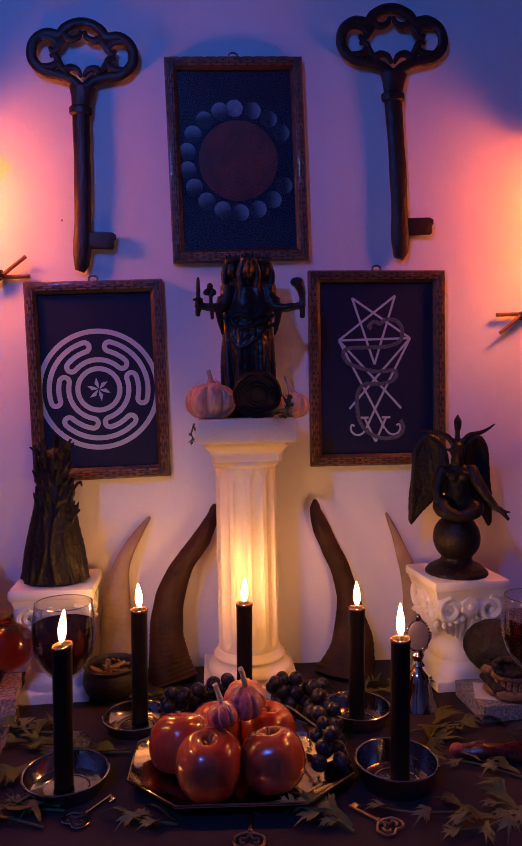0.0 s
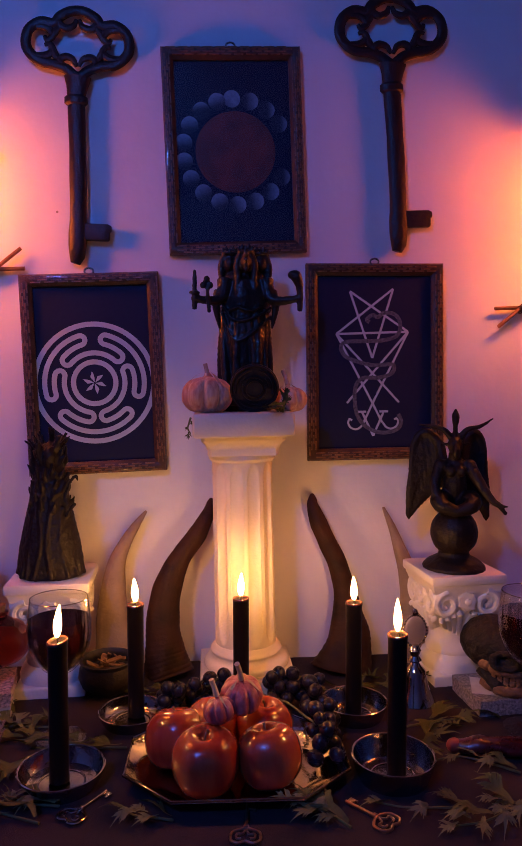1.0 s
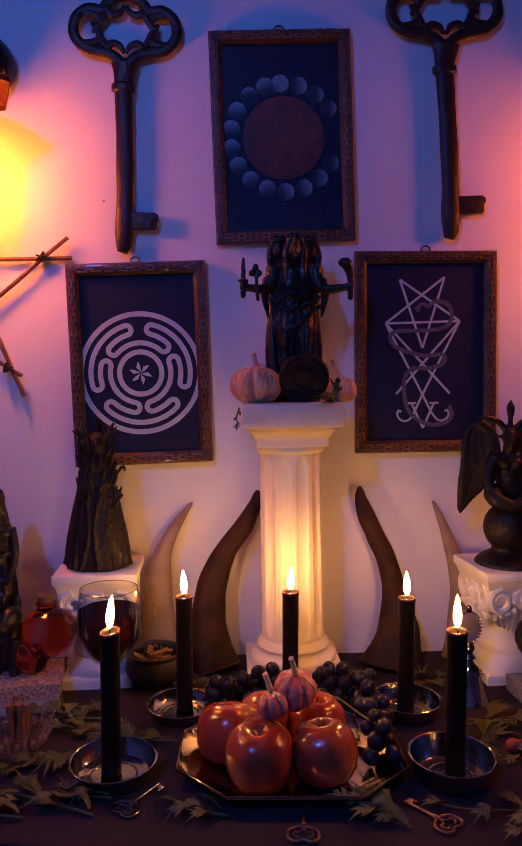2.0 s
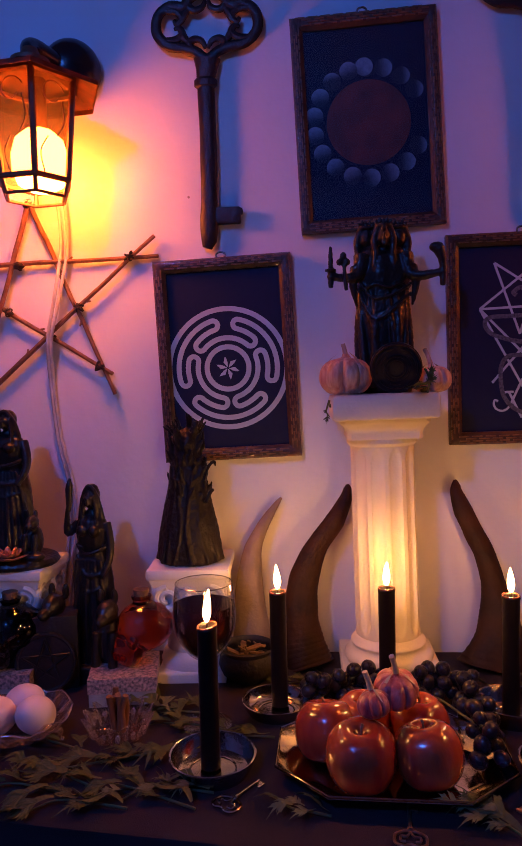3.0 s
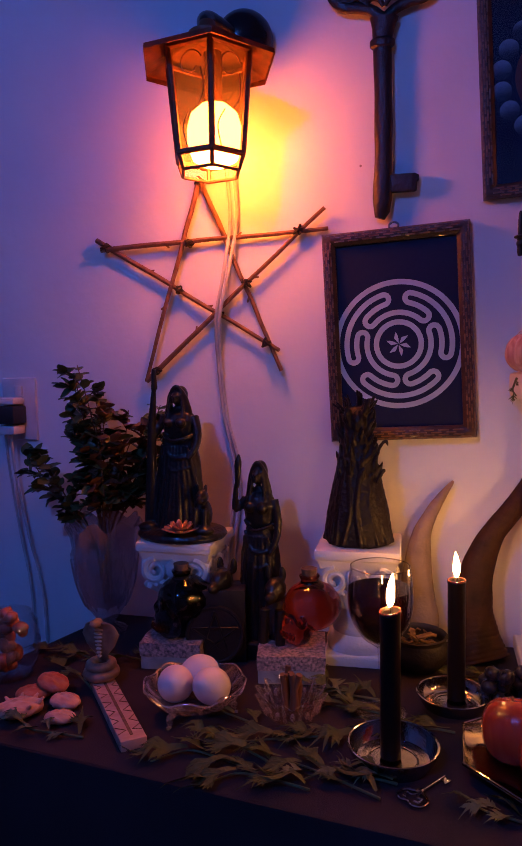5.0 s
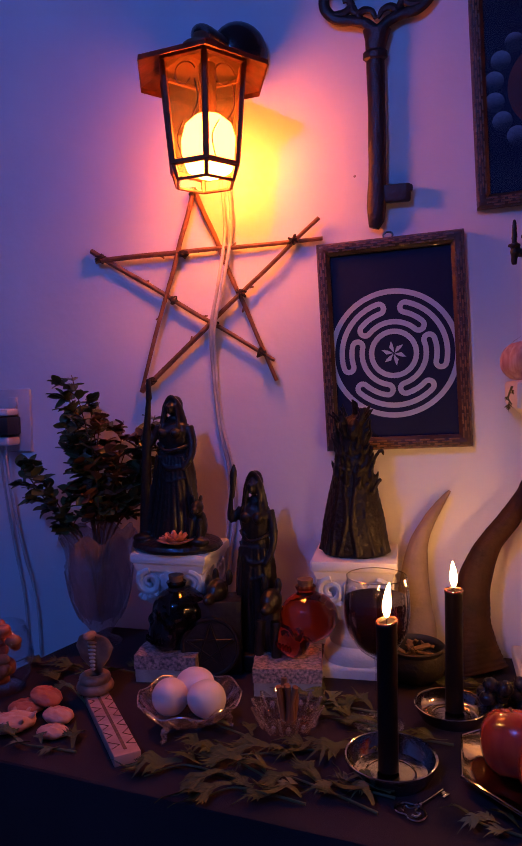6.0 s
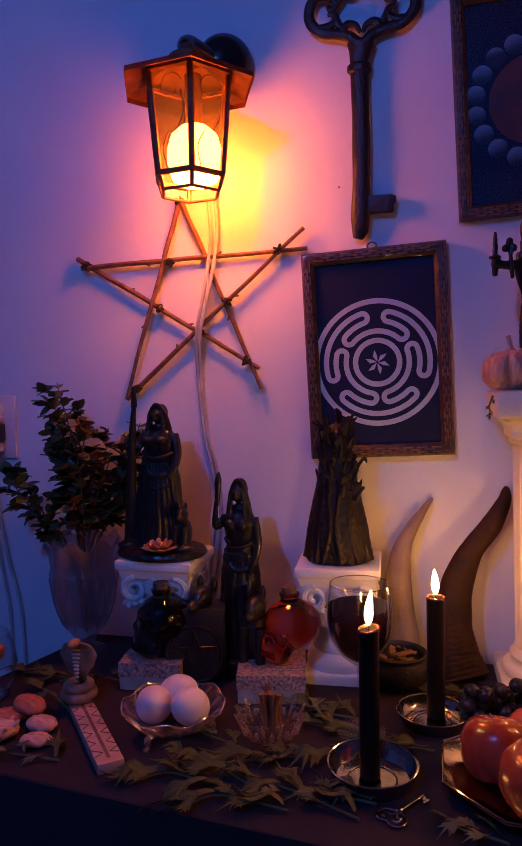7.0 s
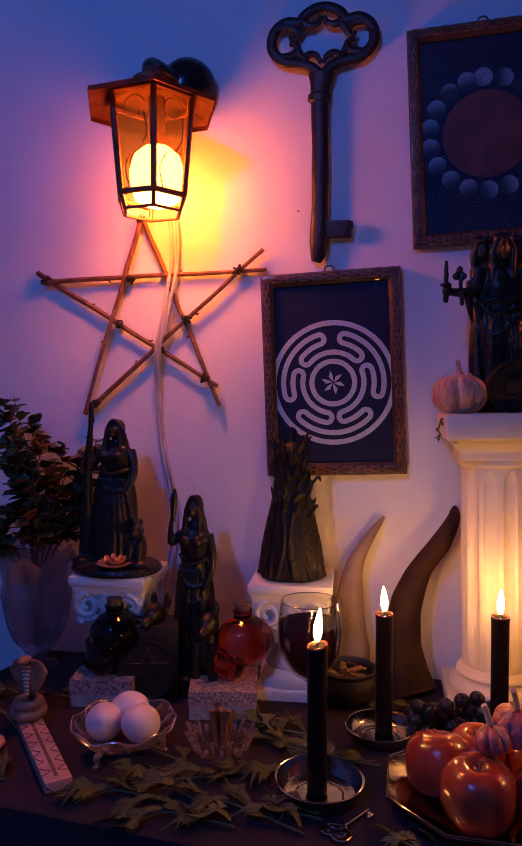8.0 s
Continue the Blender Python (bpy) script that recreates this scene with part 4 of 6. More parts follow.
def garlic(m, r, mat, stem, label, group):
    th = thing("garlic_bulb", m, label, "garlic", group)
    prof = [(0.0, 0.06), (0.3, 0.0), (0.66, 0.05), (0.94, 0.34), (1.0, 0.66), (0.92, 0.98), (0.70, 1.22), (0.40, 1.32), (0.16, 1.38), (0.11, 1.50), (0.0, 1.52)]
    pts = spline([(a, 0, b) for a, b in prof], 4)
    bm = lathe(bmesh.new(), [(max(p.x, 0) * r, p.z * r) for p in pts], 80)
    for v in bm.verts:
        a = math.atan2(v.co.y, v.co.x)
        k = 1 - 0.17 * (1 - abs(math.sin(4 * a + 0.4))) ** 2.2 + 0.04 * math.sin(2 * a + 1)
        v.co.x, v.co.y = v.co.x * k, v.co.y * k
    part("bulb", bm, mat, th)
    part("dry_stem", tube(bmesh.new(), spline([(0, 0, 1.5 * r), (stem[0] * 0.4, stem[1] * 0.4, 1.5 * r + stem[2] * 0.5), stem[:2] + (1.5 * r + stem[2],)], 4), [0.0042, 0.0034, 0.0036], 10), GARLIC_STEM, th, "dry cut stem")
    bm = bmesh.new()
    for k in range(3):
        a = 2.1 * k + 0.5
        b = [Vector((math.cos(a + w) * r * q, math.sin(a + w) * r * q, z * r)) for w, q, z in ((-0.16, 0.52, 1.36), (0.0, 1.06, 0.85), (0.16, 0.52, 1.36), (0.0, 0.2, 1.56))]
        bm.faces.new([bm.verts.new(p) for p in b])
    part("papery_skin", bm, GARLIC_STEM, th, "loose papery skin", False)
    return th


garlic(pose(-0.040, -0.415, 0.8300, -14, -6, 30), 0.0215, GARLIC_RED, (-0.004, -0.002, 0.022), "small purple garlic bulb resting on the apples", "garlic on the apples")
garlic(pose(-0.014, -0.385, 0.8340, 4, -14, 70), 0.0290, GARLIC_RED, (-0.006, 0.004, 0.026), "large purple garlic bulb resting on the apples", "garlic on the apples")
garlic(pose(-0.056, -0.135, COLUMN_TOP, 0, 0, 40), 0.0425, GARLIC, (-0.003, 0.002, 0.016), "plump pink garlic bulb on the column", "garlic on the column")
garlic(pose(0.082, -0.130, COLUMN_TOP, 0, 8, 120), 0.0300, GARLIC, (0.008, 0.002, 0.026), "small pink garlic bulb on the column", "garlic on the column")


def grape_bunch(m, spots, label):
    th = thing("grape_bunch", m, label, "grapes", "bunches of grapes")
    base = bmesh.new()
    blob(base, (0, 0, 0), (0.0100, 0.0100, 0.0112), seg=14)
    first = part("grape", base, GRAPE, th)
    first.location = spots[0]
    for c in spots[1:]:
        ob = new("grape", first.data)
        ob.parent, ob.location = th, c
        ob.rotation_euler = (c[0] * 90, c[1] * 70, c[2] * 50)
        s = 0.92 + 0.2 * abs(math.sin(c[0] * 900 + c[1] * 500))
        ob.scale = (s, s, s)
    lo, hi = Vector(spots[0]), Vector(spots[-1])
    part("stalk", tube(bmesh.new(), spline([lo, lo.lerp(hi, 0.3) + Vector((0, 0, 0.006)), lo.lerp(hi, 0.7), hi], 5), 0.0016, 6), STALK, th)


def heap(rnd, path, width, layers):
    out = []
    for k in range(layers):
        for x, y, w in path:
            for _ in range(3):
                for attempt in range(14):
                    q = Vector((x + rnd.uniform(-w, w) * width * (1 - 0.28 * k), y + rnd.uniform(-w, w) * width * 0.8 * (1 - 0.28 * k), 0.0105 + k * 0.0155 + rnd.uniform(0, 0.002)))
                    if all((q - p).length > 0.0178 for p in out):
                        out.append(q)
                        break
    return [tuple(q) for q in out]


grape_bunch(pose(0.085, -0.31, TOP + 0.012), heap(random.Random(7), [(-0.035, 0.085, 1), (-0.005, 0.085, 1), (0.020, 0.06, 1), (0.018, 0.02, 1.1), (0.018, -0.02, 1.1), (0.014, -0.060, 1), (0.008, -0.092, 0.8)], 0.022, 3), "heaped bunch of black grapes beside the apples")
grape_bunch(pose(-0.075, -0.235, TOP + 0.002), heap(random.Random(9), [(-0.035, 0.0, 1), (-0.01, 0.015, 1), (0.02, 0.035, 1), (0.05, 0.04, 0.8)], 0.022, 3), "small bunch of black grapes behind the apples")


# ---- loose keys on the cloth ----
def small_key(m, mat, label):
    th = thing("small_key", m, label, "key", "small keys on the cloth")
    part("shank", tube(bmesh.new(), [(0, 0.012, 0.0025), (0, 0.013, 0.0025), (0, 0.016, 0.0025), (0, 0.018, 0.0025), (0, 0.056, 0.0025)], [0.0034, 0.0036, 0.0036, 0.0022, 0.002], 10), mat, th)
    bow = part("bow", tube(bmesh.new(), spline([(0, 0.012, 0.0025), (0.008, 0.010, 0.0025), (0.016, 0.004, 0.0025), (0.016, -0.008, 0.0025), (0.008, -0.013, 0.0025), (0, -0.010, 0.0025), (-0.008, -0.013, 0.0025), (-0.016, -0.008, 0.0025), (-0.016, 0.004, 0.0025), (-0.008, 0.010, 0.0025)], 5, True), 0.0018, 7, True, up=(0, 0, 1)), mat, th)
    for s in (-1, 1):
        part("scroll", tube(bmesh.new(), spline([(0, 0.010, 0.003), (s * 0.004, 0.002, 0.003), (s * 0.010, 0.002, 0.003), (s * 0.010, -0.005, 0.003), (s * 0.005, -0.006, 0.003)], 5), 0.0014, 6, up=(0, 0, 1)), mat, bow)
    bm = box(bmesh.new(), 0.0055, 0.0515, 0.0025, 0.009, 0.008, 0.002, 0.0005)
    box(bm, 0.0085, 0.046, 0.0025, 0.003, 0.003, 0.002)
    part("bit", bm, mat, th)


OLD_BRASS = material("old_brass", (0.30, 0.19, 0.15), 0.34, 0.8, second=(0.16, 0.10, 0.08), scale=60, bump=0.2)
small_key(pose(-0.217, -0.470, TOP, 0, 0, -36), STEEL, "ornate silver key lying on the black cloth")
small_key(pose(-0.017, -0.523, TOP, 0, 0, -6), OLD_BRASS, "ornate dark brass key lying on the black cloth")
small_key(pose(0.145, -0.512, TOP, 0, 0, 42), OLD_BRASS, "ornate dark brass key lying on the black cloth")


# ---- herb sprigs ----
def leaf_mesh(name, mat, seed, length=0.062, lobes=3, wide=1.0):
    """A deeply cut leaf along +y: slender midrib blade, forward-leaning pointed lobes, drooping tips."""
    rnd = random.Random(seed)
    bm = bmesh.new()

    def blade(base, tip, width, n=6, bend=0.0):
        d = tip - base
        side = Vector((-d.y, d.x, 0)).normalized()
        left, mid, right = [], [], []
        for i in range(n + 1):
            t = i / n
            w = width * (0.35 + 0.65 * math.sin(math.pi * min(t * 1.15, 1.0)) ** 0.8) * (1 - t ** 3) + 0.0002
            c = base + d * t + side * bend * math.sin(math.pi * t)
            left.append(bm.verts.new(c + side * w + Vector((0, 0, 0.0008))))
            mid.append(bm.verts.new(c))
            right.append(bm.verts.new(c - side * w + Vector((0, 0, 0.0008))))
        for i in range(n):
            bm.faces.new((left[i], left[i + 1], mid[i + 1], mid[i]))
            bm.faces.new((mid[i], mid[i + 1], right[i + 1], right[i]))

    blade(Vector((0, 0, 0)), Vector((rnd.uniform(-0.006, 0.006), length, 0)), length * 0.06 * wide, 9)
    for k in range(lobes):
        for s in (-1, 1):
            y = length * (0.24 + 0.46 * k / lobes + rnd.uniform(-0.03, 0.03))
            l = length * (0.48 - 0.10 * k) * rnd.uniform(0.75, 1.2)
            a = radians(rnd.uniform(24, 48))
            base = Vector((0, y, 0))
            tip = base + Vector((s * l * math.sin(a), l * math.cos(a), 0))
            blade(base, tip, l * 0.105 * wide, 6, s * rnd.uniform(-0.05, 0.05) * l)
            if k < 2:
                mid = base.lerp(tip, 0.45)
                blade(mid, mid + Vector((s * l * 0.30, l * rnd.uniform(0.10, 0.24), 0)), l * 0.075 * wide, 4)
    curl = rnd.uniform(0.010, 0.022)
    for v in bm.verts:
        r = math.hypot(v.co.x, v.co.y - length * 0.35) / length
        v.co.z += 0.012 * noise.noise(v.co * 34 + Vector((seed, 0, 0))) - curl * r * r + 0.007
    me = bpy.data.meshes.new(name)
    bm.to_mesh(me)
    bm.free()
    for p in me.polygons:
        p.use_smooth = True
    me.materials.append(mat)
    return me


LEAVES = [leaf_mesh("leaf", LEAF, k, (0.070, 0.056, 0.080, 0.050, 0.064, 0.074)[k], (3, 3, 4, 3, 4, 3)[k]) for k in range(6)] + [leaf_mesh("leaf", LEAF_PALE, 10 + k, 0.034 + 0.004 * k, 2, 1.55) for k in range(3)]


def sprig(x, y, turn, length, n, pale, seed, z=TOP, size=1.0, hang=0.0):
    rnd = random.Random(seed)
    th = thing("herb_sprig", pose(x, y, z, -hang, 0, turn), "wilted grey-green herb sprig lying on the cloth" if pale else "dark green lobed herb sprig lying on the cloth", "herb", "herb sprigs")
    length *= 1.2
    bend = rnd.uniform(-0.2, 0.2) * length
    line = spline([(0, -length / 2, 0.003), (bend * 0.6, -length * 0.15, 0.006), (bend, length * 0.2, 0.007), (0, length / 2, 0.004)], 5)
    part("stem", tube(bmesh.new(), line, [0.0018, 0.0014, 0.0009], 6, up=(0, 0, 1)), STALK, th)
    n = max(3, n if pale else int(n * 0.72))
    for k in range(n):
        c = line[int((k + 0.5) / n * (len(line) - 1))]
        ob = new("leaf", LEAVES[6 + (k + seed) % 3] if pale and k % 4 else LEAVES[(k * 5 + seed) % 6])
        ob.parent = th
        side = 1 if k % 2 else -1
        ob.location = c
        ob.rotation_euler = (radians(rnd.uniform(-5, 9)), radians(rnd.uniform(-16, 16)), radians(side * rnd.uniform(14, 52)) if k < n - 1 else 0.1)
        f = size * rnd.uniform(0.75, 1.15)
        ob.scale = (f, f, f)


SPRIGS = [(-0.289, -0.461, 100, 0.09, 6, 1), (-0.127, -0.480, 70, 0.05, 5, 1), (0.072, -0.502, 60, 0.06, 7, 1), (0.200, -0.487, 80, 0.10, 3, 1), (0.272, -0.510, 110, 0.09, 8, 1), (0.288, -0.290, -80, 0.09, 6, 0), (0.295, -0.412, 70, 0.09, 5, 1),
          (0.255, -0.345, -60, 0.07, 4, 0), (-0.326, -0.250, 80, 0.09, 6, 0), (-0.282, -0.300, 80, 0.08, 6, 0), (-0.200, -0.330, 100, 0.05, 5, 0), (-0.110, -0.160, 90, 0.09, 6, 0), (0.222, -0.165, -80, 0.09, 7, 0), (-0.315, -0.360, 110, 0.10, 6, 0),
          (-0.690, -0.434, 80, 0.09, 6, 1), (-0.462, -0.470, 95, 0.11, 8, 0), (-0.392, -0.392, 110, 0.10, 7, 0), (-0.320, -0.458, 70, 0.12, 7, 0), (-0.330, -0.250, 30, 0.08, 5, 1), (-0.775, -0.225, 80, 0.10, 6, 0), (-0.700, -0.225, 100, 0.10, 6, 0),
          (-0.455, -0.345, 60, 0.08, 5, 0), (-0.095, -0.205, 60, 0.04, 4, 0), (-0.390, -0.495, 100, 0.10, 7, 0), (-0.730, -0.300, 60, 0.08, 5, 0), (0.120, -0.170, 80, 0.08, 6, 0), (0.040, -0.300, 90, 0.06, 4, 0), (-0.430, -0.430, 70, 0.09, 6, 0), (0.330, -0.500, 70, 0.08, 6, 1)]
for n, (x, y, turn, length, count, pale) in enumerate(SPRIGS):
    sprig(x, y, turn, length, count, pale, n)
sprig(-0.083, -0.160, 0, 0.022, 3, 0, 43, COLUMN_TOP - 0.022, 0.22, 84)
sprig(0.062, -0.184, 170, 0.030, 3, 0, 45, COLUMN_TOP + 0.004, 0.55, -62)
sprig(0.060, -0.168, 150, 0.05, 5, 0, 41, COLUMN_TOP + 0.002, 0.75)


# ---- statues: each one cast body ----
def statue(name, m, lumps, mat, label, rough=0.004, size=0.012, voxel=0.0025):
    bm = bmesh.new()
    lumps(bm)
    ob = part(name, bm, mat)
    ob.matrix_world = m
    melted(ob, voxel, rough, size)
    return tagged(ob, label, "statue", "dark statues")


def folds(bm, profile, lobes=9, depth=0.12, m=None, squash=0.75):
    """A draped robe: a turned body with vertical pleats."""
    lathe(bm, profile, 72, (m or Matrix()) @ Matrix.Diagonal((1, squash, 1, 1)), lobes, depth)


def triple_statue(bm):
    folds(bm, [(0.044, 0), (0.047, 0.010), (0.044, 0.03), (0.043, 0.08), (0.046, 0.125), (0.041, 0.165), (0.045, 0.195), (0.036, 0.222), (0.016, 0.235)], 7, 0.07)
    rnd = random.Random(2)
    for k, (a0, a1) in enumerate(((185, 196), (205, 230), (222, 262), (250, 242), (274, 300), (296, 287), (322, 318), (350, 345))):
        a, b = radians(a0), radians(a1)
        mid = (a + b) / 2 + rnd.uniform(-0.12, 0.12)
        tube(bm, spline([(0.038 * math.cos(a), 0.028 * math.sin(a), 0.175), (0.043 * math.cos(mid), 0.032 * math.sin(mid), 0.10), (0.045 * math.cos(b), 0.034 * math.sin(b), 0.01)], 6), [0.003, rnd.uniform(0.004, 0.008), rnd.uniform(0.005, 0.010)], 8)
    for z, sag in ((0.150, 0.03), (0.165, 0.012)):
        tube(bm, spline([(-0.042, -0.014, z + 0.02), (-0.018, -0.032, z - sag), (0.020, -0.033, z - sag * 0.3), (0.043, -0.014, z + 0.012)], 6), 0.0026, 8)
    tube(bm, [(0.043 * math.cos(radians(180 + 15 * k)), 0.034 * math.sin(radians(180 + 15 * k)), 0.172 + 0.004 * math.sin(k * 1.7)) for k in range(13)], 0.0026, 8)
    blob(bm, (0, 0.006, 0.252), (0.038, 0.022, 0.026))
    blob(bm, (0, 0.004, 0.225), (0.042, 0.024, 0.020))
    for x, y, w in ((0, -0.020, 1), (-0.026, -0.002, 0.9), (0.026, -0.002, 0.9)):
        out = (x > 0) - (x < 0)
        blob(bm, (x, y, 0.252), (0.0120, 0.0135, 0.017))
        face = Vector((out * 0.0125, -0.003, 0)) if out else Vector((0, -0.0135, 0))
        for f, z, r in ((1.0, 0.262, 0.0042), (1.28, 0.2525, 0.0030), (1.05, 0.246, 0.0034), (0.95, 0.239, 0.0045)):
            blob(bm, Vector((x, y, z)) + face * f, (r, r, r * 1.05), seg=10)
        for s in (-1, 1):
            tube(bm, spline([(x + s * 0.008, y - 0.004, 0.266), (x + s * 0.015, y - 0.002, 0.246), (x + s * 0.013, y - 0.002, 0.222), (x + s * 0.016, y - 0.006, 0.204)], 5), [0.006, 0.0065, 0.006, 0.003], 8)
        tube(bm, [(x + 0.013 * math.cos(a), y + 0.012 * math.sin(a), 0.268) for a in np.linspace(0, 2 * math.pi, 14, endpoint=False)], 0.003, 6, True, up=(0, 0, 1))
        for k in range(5):
            blob(bm, (x + 0.006 * (k - 2), y - 0.004, 0.273 + 0.004 * (k % 2)), (0.0024, 0.0024, 0.006), seg=8)
    for s, hx, hz in ((-1, 0.086, 0.188), (1, 0.090, 0.190)):
        tube(bm, spline([(s * 0.034, -0.01, 0.222), (s * 0.045, -0.024, 0.188), (s * hx, -0.035, hz)], 5), [0.015, 0.0090, 0.0055], 10)
        tube(bm, spline([(s * 0.046, -0.018, 0.205), (s * 0.050, -0.022, 0.176), (s * 0.044, -0.020, 0.140)], 5), [0.008, 0.007, 0.002], 8)
        blob(bm, (s * hx, -0.035, hz), 0.0065)
    tube(bm, [(-0.086, -0.035, 0.170), (-0.086, -0.035, 0.196)], 0.0045, 8)
    tube(bm, [(-0.086, -0.035, 0.196), (-0.086, -0.035, 0.200)], 0.009, 10)
    tube(bm, [(-0.086, -0.035, 0.200), (-0.086, -0.035, 0.226), (-0.086, -0.035, 0.236)], [0.0042, 0.0038, 0.002], 8)
    tube(bm, [(-0.062, -0.04, 0.165), (-0.065, -0.04, 0.205)], 0.0035, 8)
    for a in (90, 210, 330):
        blob(bm, (-0.066 + 0.0065 * math.cos(radians(a)), -0.04, 0.213 + 0.0065 * math.sin(radians(a))), (0.006, 0.004, 0.006), seg=10)
    tube(bm, spline([(0.090, -0.035, 0.168), (0.090, -0.035, 0.205), (0.084, -0.035, 0.226)], 4), [0.0045, 0.006, 0.010], 10)
    blob(bm, (0.081, -0.035, 0.229), (0.012, 0.009, 0.008))


statue("triple_statue", pose(0.010, -0.085, COLUMN_TOP), triple_statue, BRONZE, "dark bronze triple goddess statue standing on the column", 0.0019, 0.006, 0.0015)


def tree_statue(bm):
    folds(bm, [(0.055, 0), (0.060, 0.006), (0.060, 0.024), (0.056, 0.050), (0.049, 0.080), (0.041, 0.110), (0.035, 0.135), (0.031, 0.160), (0.027, 0.180), (0.018, 0.200)], 6, 0.05, squash=0.7)
    rnd = random.Random(3)
    # root-like strands running down the robe
    for k in range(10):
        a = radians(178 + 20 * k + rnd.uniform(-6, 6))
        b = a + rnd.uniform(-0.22, 0.22)
        tube(bm, spline([(0.026 * math.cos(a), 0.020 * math.sin(a), 0.150), (0.036 * math.cos(b), 0.027 * math.sin(b), 0.115), (0.048 * math.cos(a), 0.036 * math.sin(a), 0.060), (0.061 * math.cos(b), 0.044 * math.sin(b), 0.004)], 6), [0.002, rnd.uniform(0.001, 0.004), rnd.uniform(0.0015, 0.005), rnd.uniform(0.002, 0.006)], 8)
    blob(bm, (0.004, -0.012, 0.196), (0.013, 0.014, 0.019))
    blob(bm, (0.002, 0.004, 0.190), (0.026, 0.018, 0.030))
    for s in (-1, 1):
        tube(bm, spline([(s * 0.020, -0.004, 0.170), (s * 0.026, -0.012, 0.145), (s * 0.010, -0.026, 0.134)], 5), [0.007, 0.006, 0.003], 8)
    # upright twigs and leaves wrapped round the upper body
    for k in range(70):
        a = rnd.uniform(0, 2 * math.pi)
        side = Vector((math.cos(a), math.sin(a) * 0.7, 0))
        z = rnd.uniform(0.105, 0.215)
        r = float(np.interp(z, [0.10, 0.16, 0.19, 0.22], [0.040, 0.032, 0.030, 0.026]))
        p = side * r + Vector((0, 0, z))
        q = p + side * rnd.uniform(0.001, 0.009) + Vector((0, 0, rnd.uniform(0.006, 0.020)))
        tube(bm, [p - side * 0.008 - Vector((0, 0, 0.012)), p, q], [0.004, 0.0042, 0.0016], 6)
    for k in range(22):
        a = radians(rnd.uniform(25, 155))
        d = rnd.uniform(-0.012, 0.012)
        l = rnd.uniform(0.026, 0.040)
        tube(bm, spline([(0.018 * math.cos(a), d, 0.204), (0.032 * math.cos(a), d * 1.3, 0.204 + l * 0.5 * math.sin(a)), (0.046 * math.cos(a) + rnd.uniform(-0.004, 0.004), d * 1.5, 0.206 + l * math.sin(a))], 4), [0.0042, 0.0032, 0.0014], 6)
    tube(bm, spline([(0.034, -0.02, 0.135), (0.044, -0.02, 0.160), (0.053, -0.02, 0.166), (0.055, -0.02, 0.158)], 5), [0.003, 0.003, 0.0025], 6)
    tube(bm, spline([(0.036, -0.02, 0.100), (0.046, -0.02, 0.118), (0.052, -0.02, 0.120)], 5), [0.004, 0.004, 0.0025], 6)


statue("tree_goddess_statue", pose(-0.319, -0.110, 0.940) @ Matrix.Diagonal((0.90, 1.0, 1.02, 1)), tree_statue, DARK_RESIN, "dark resin robed statue with branching leafy crown", 0.0025, 0.007, 0.0016)


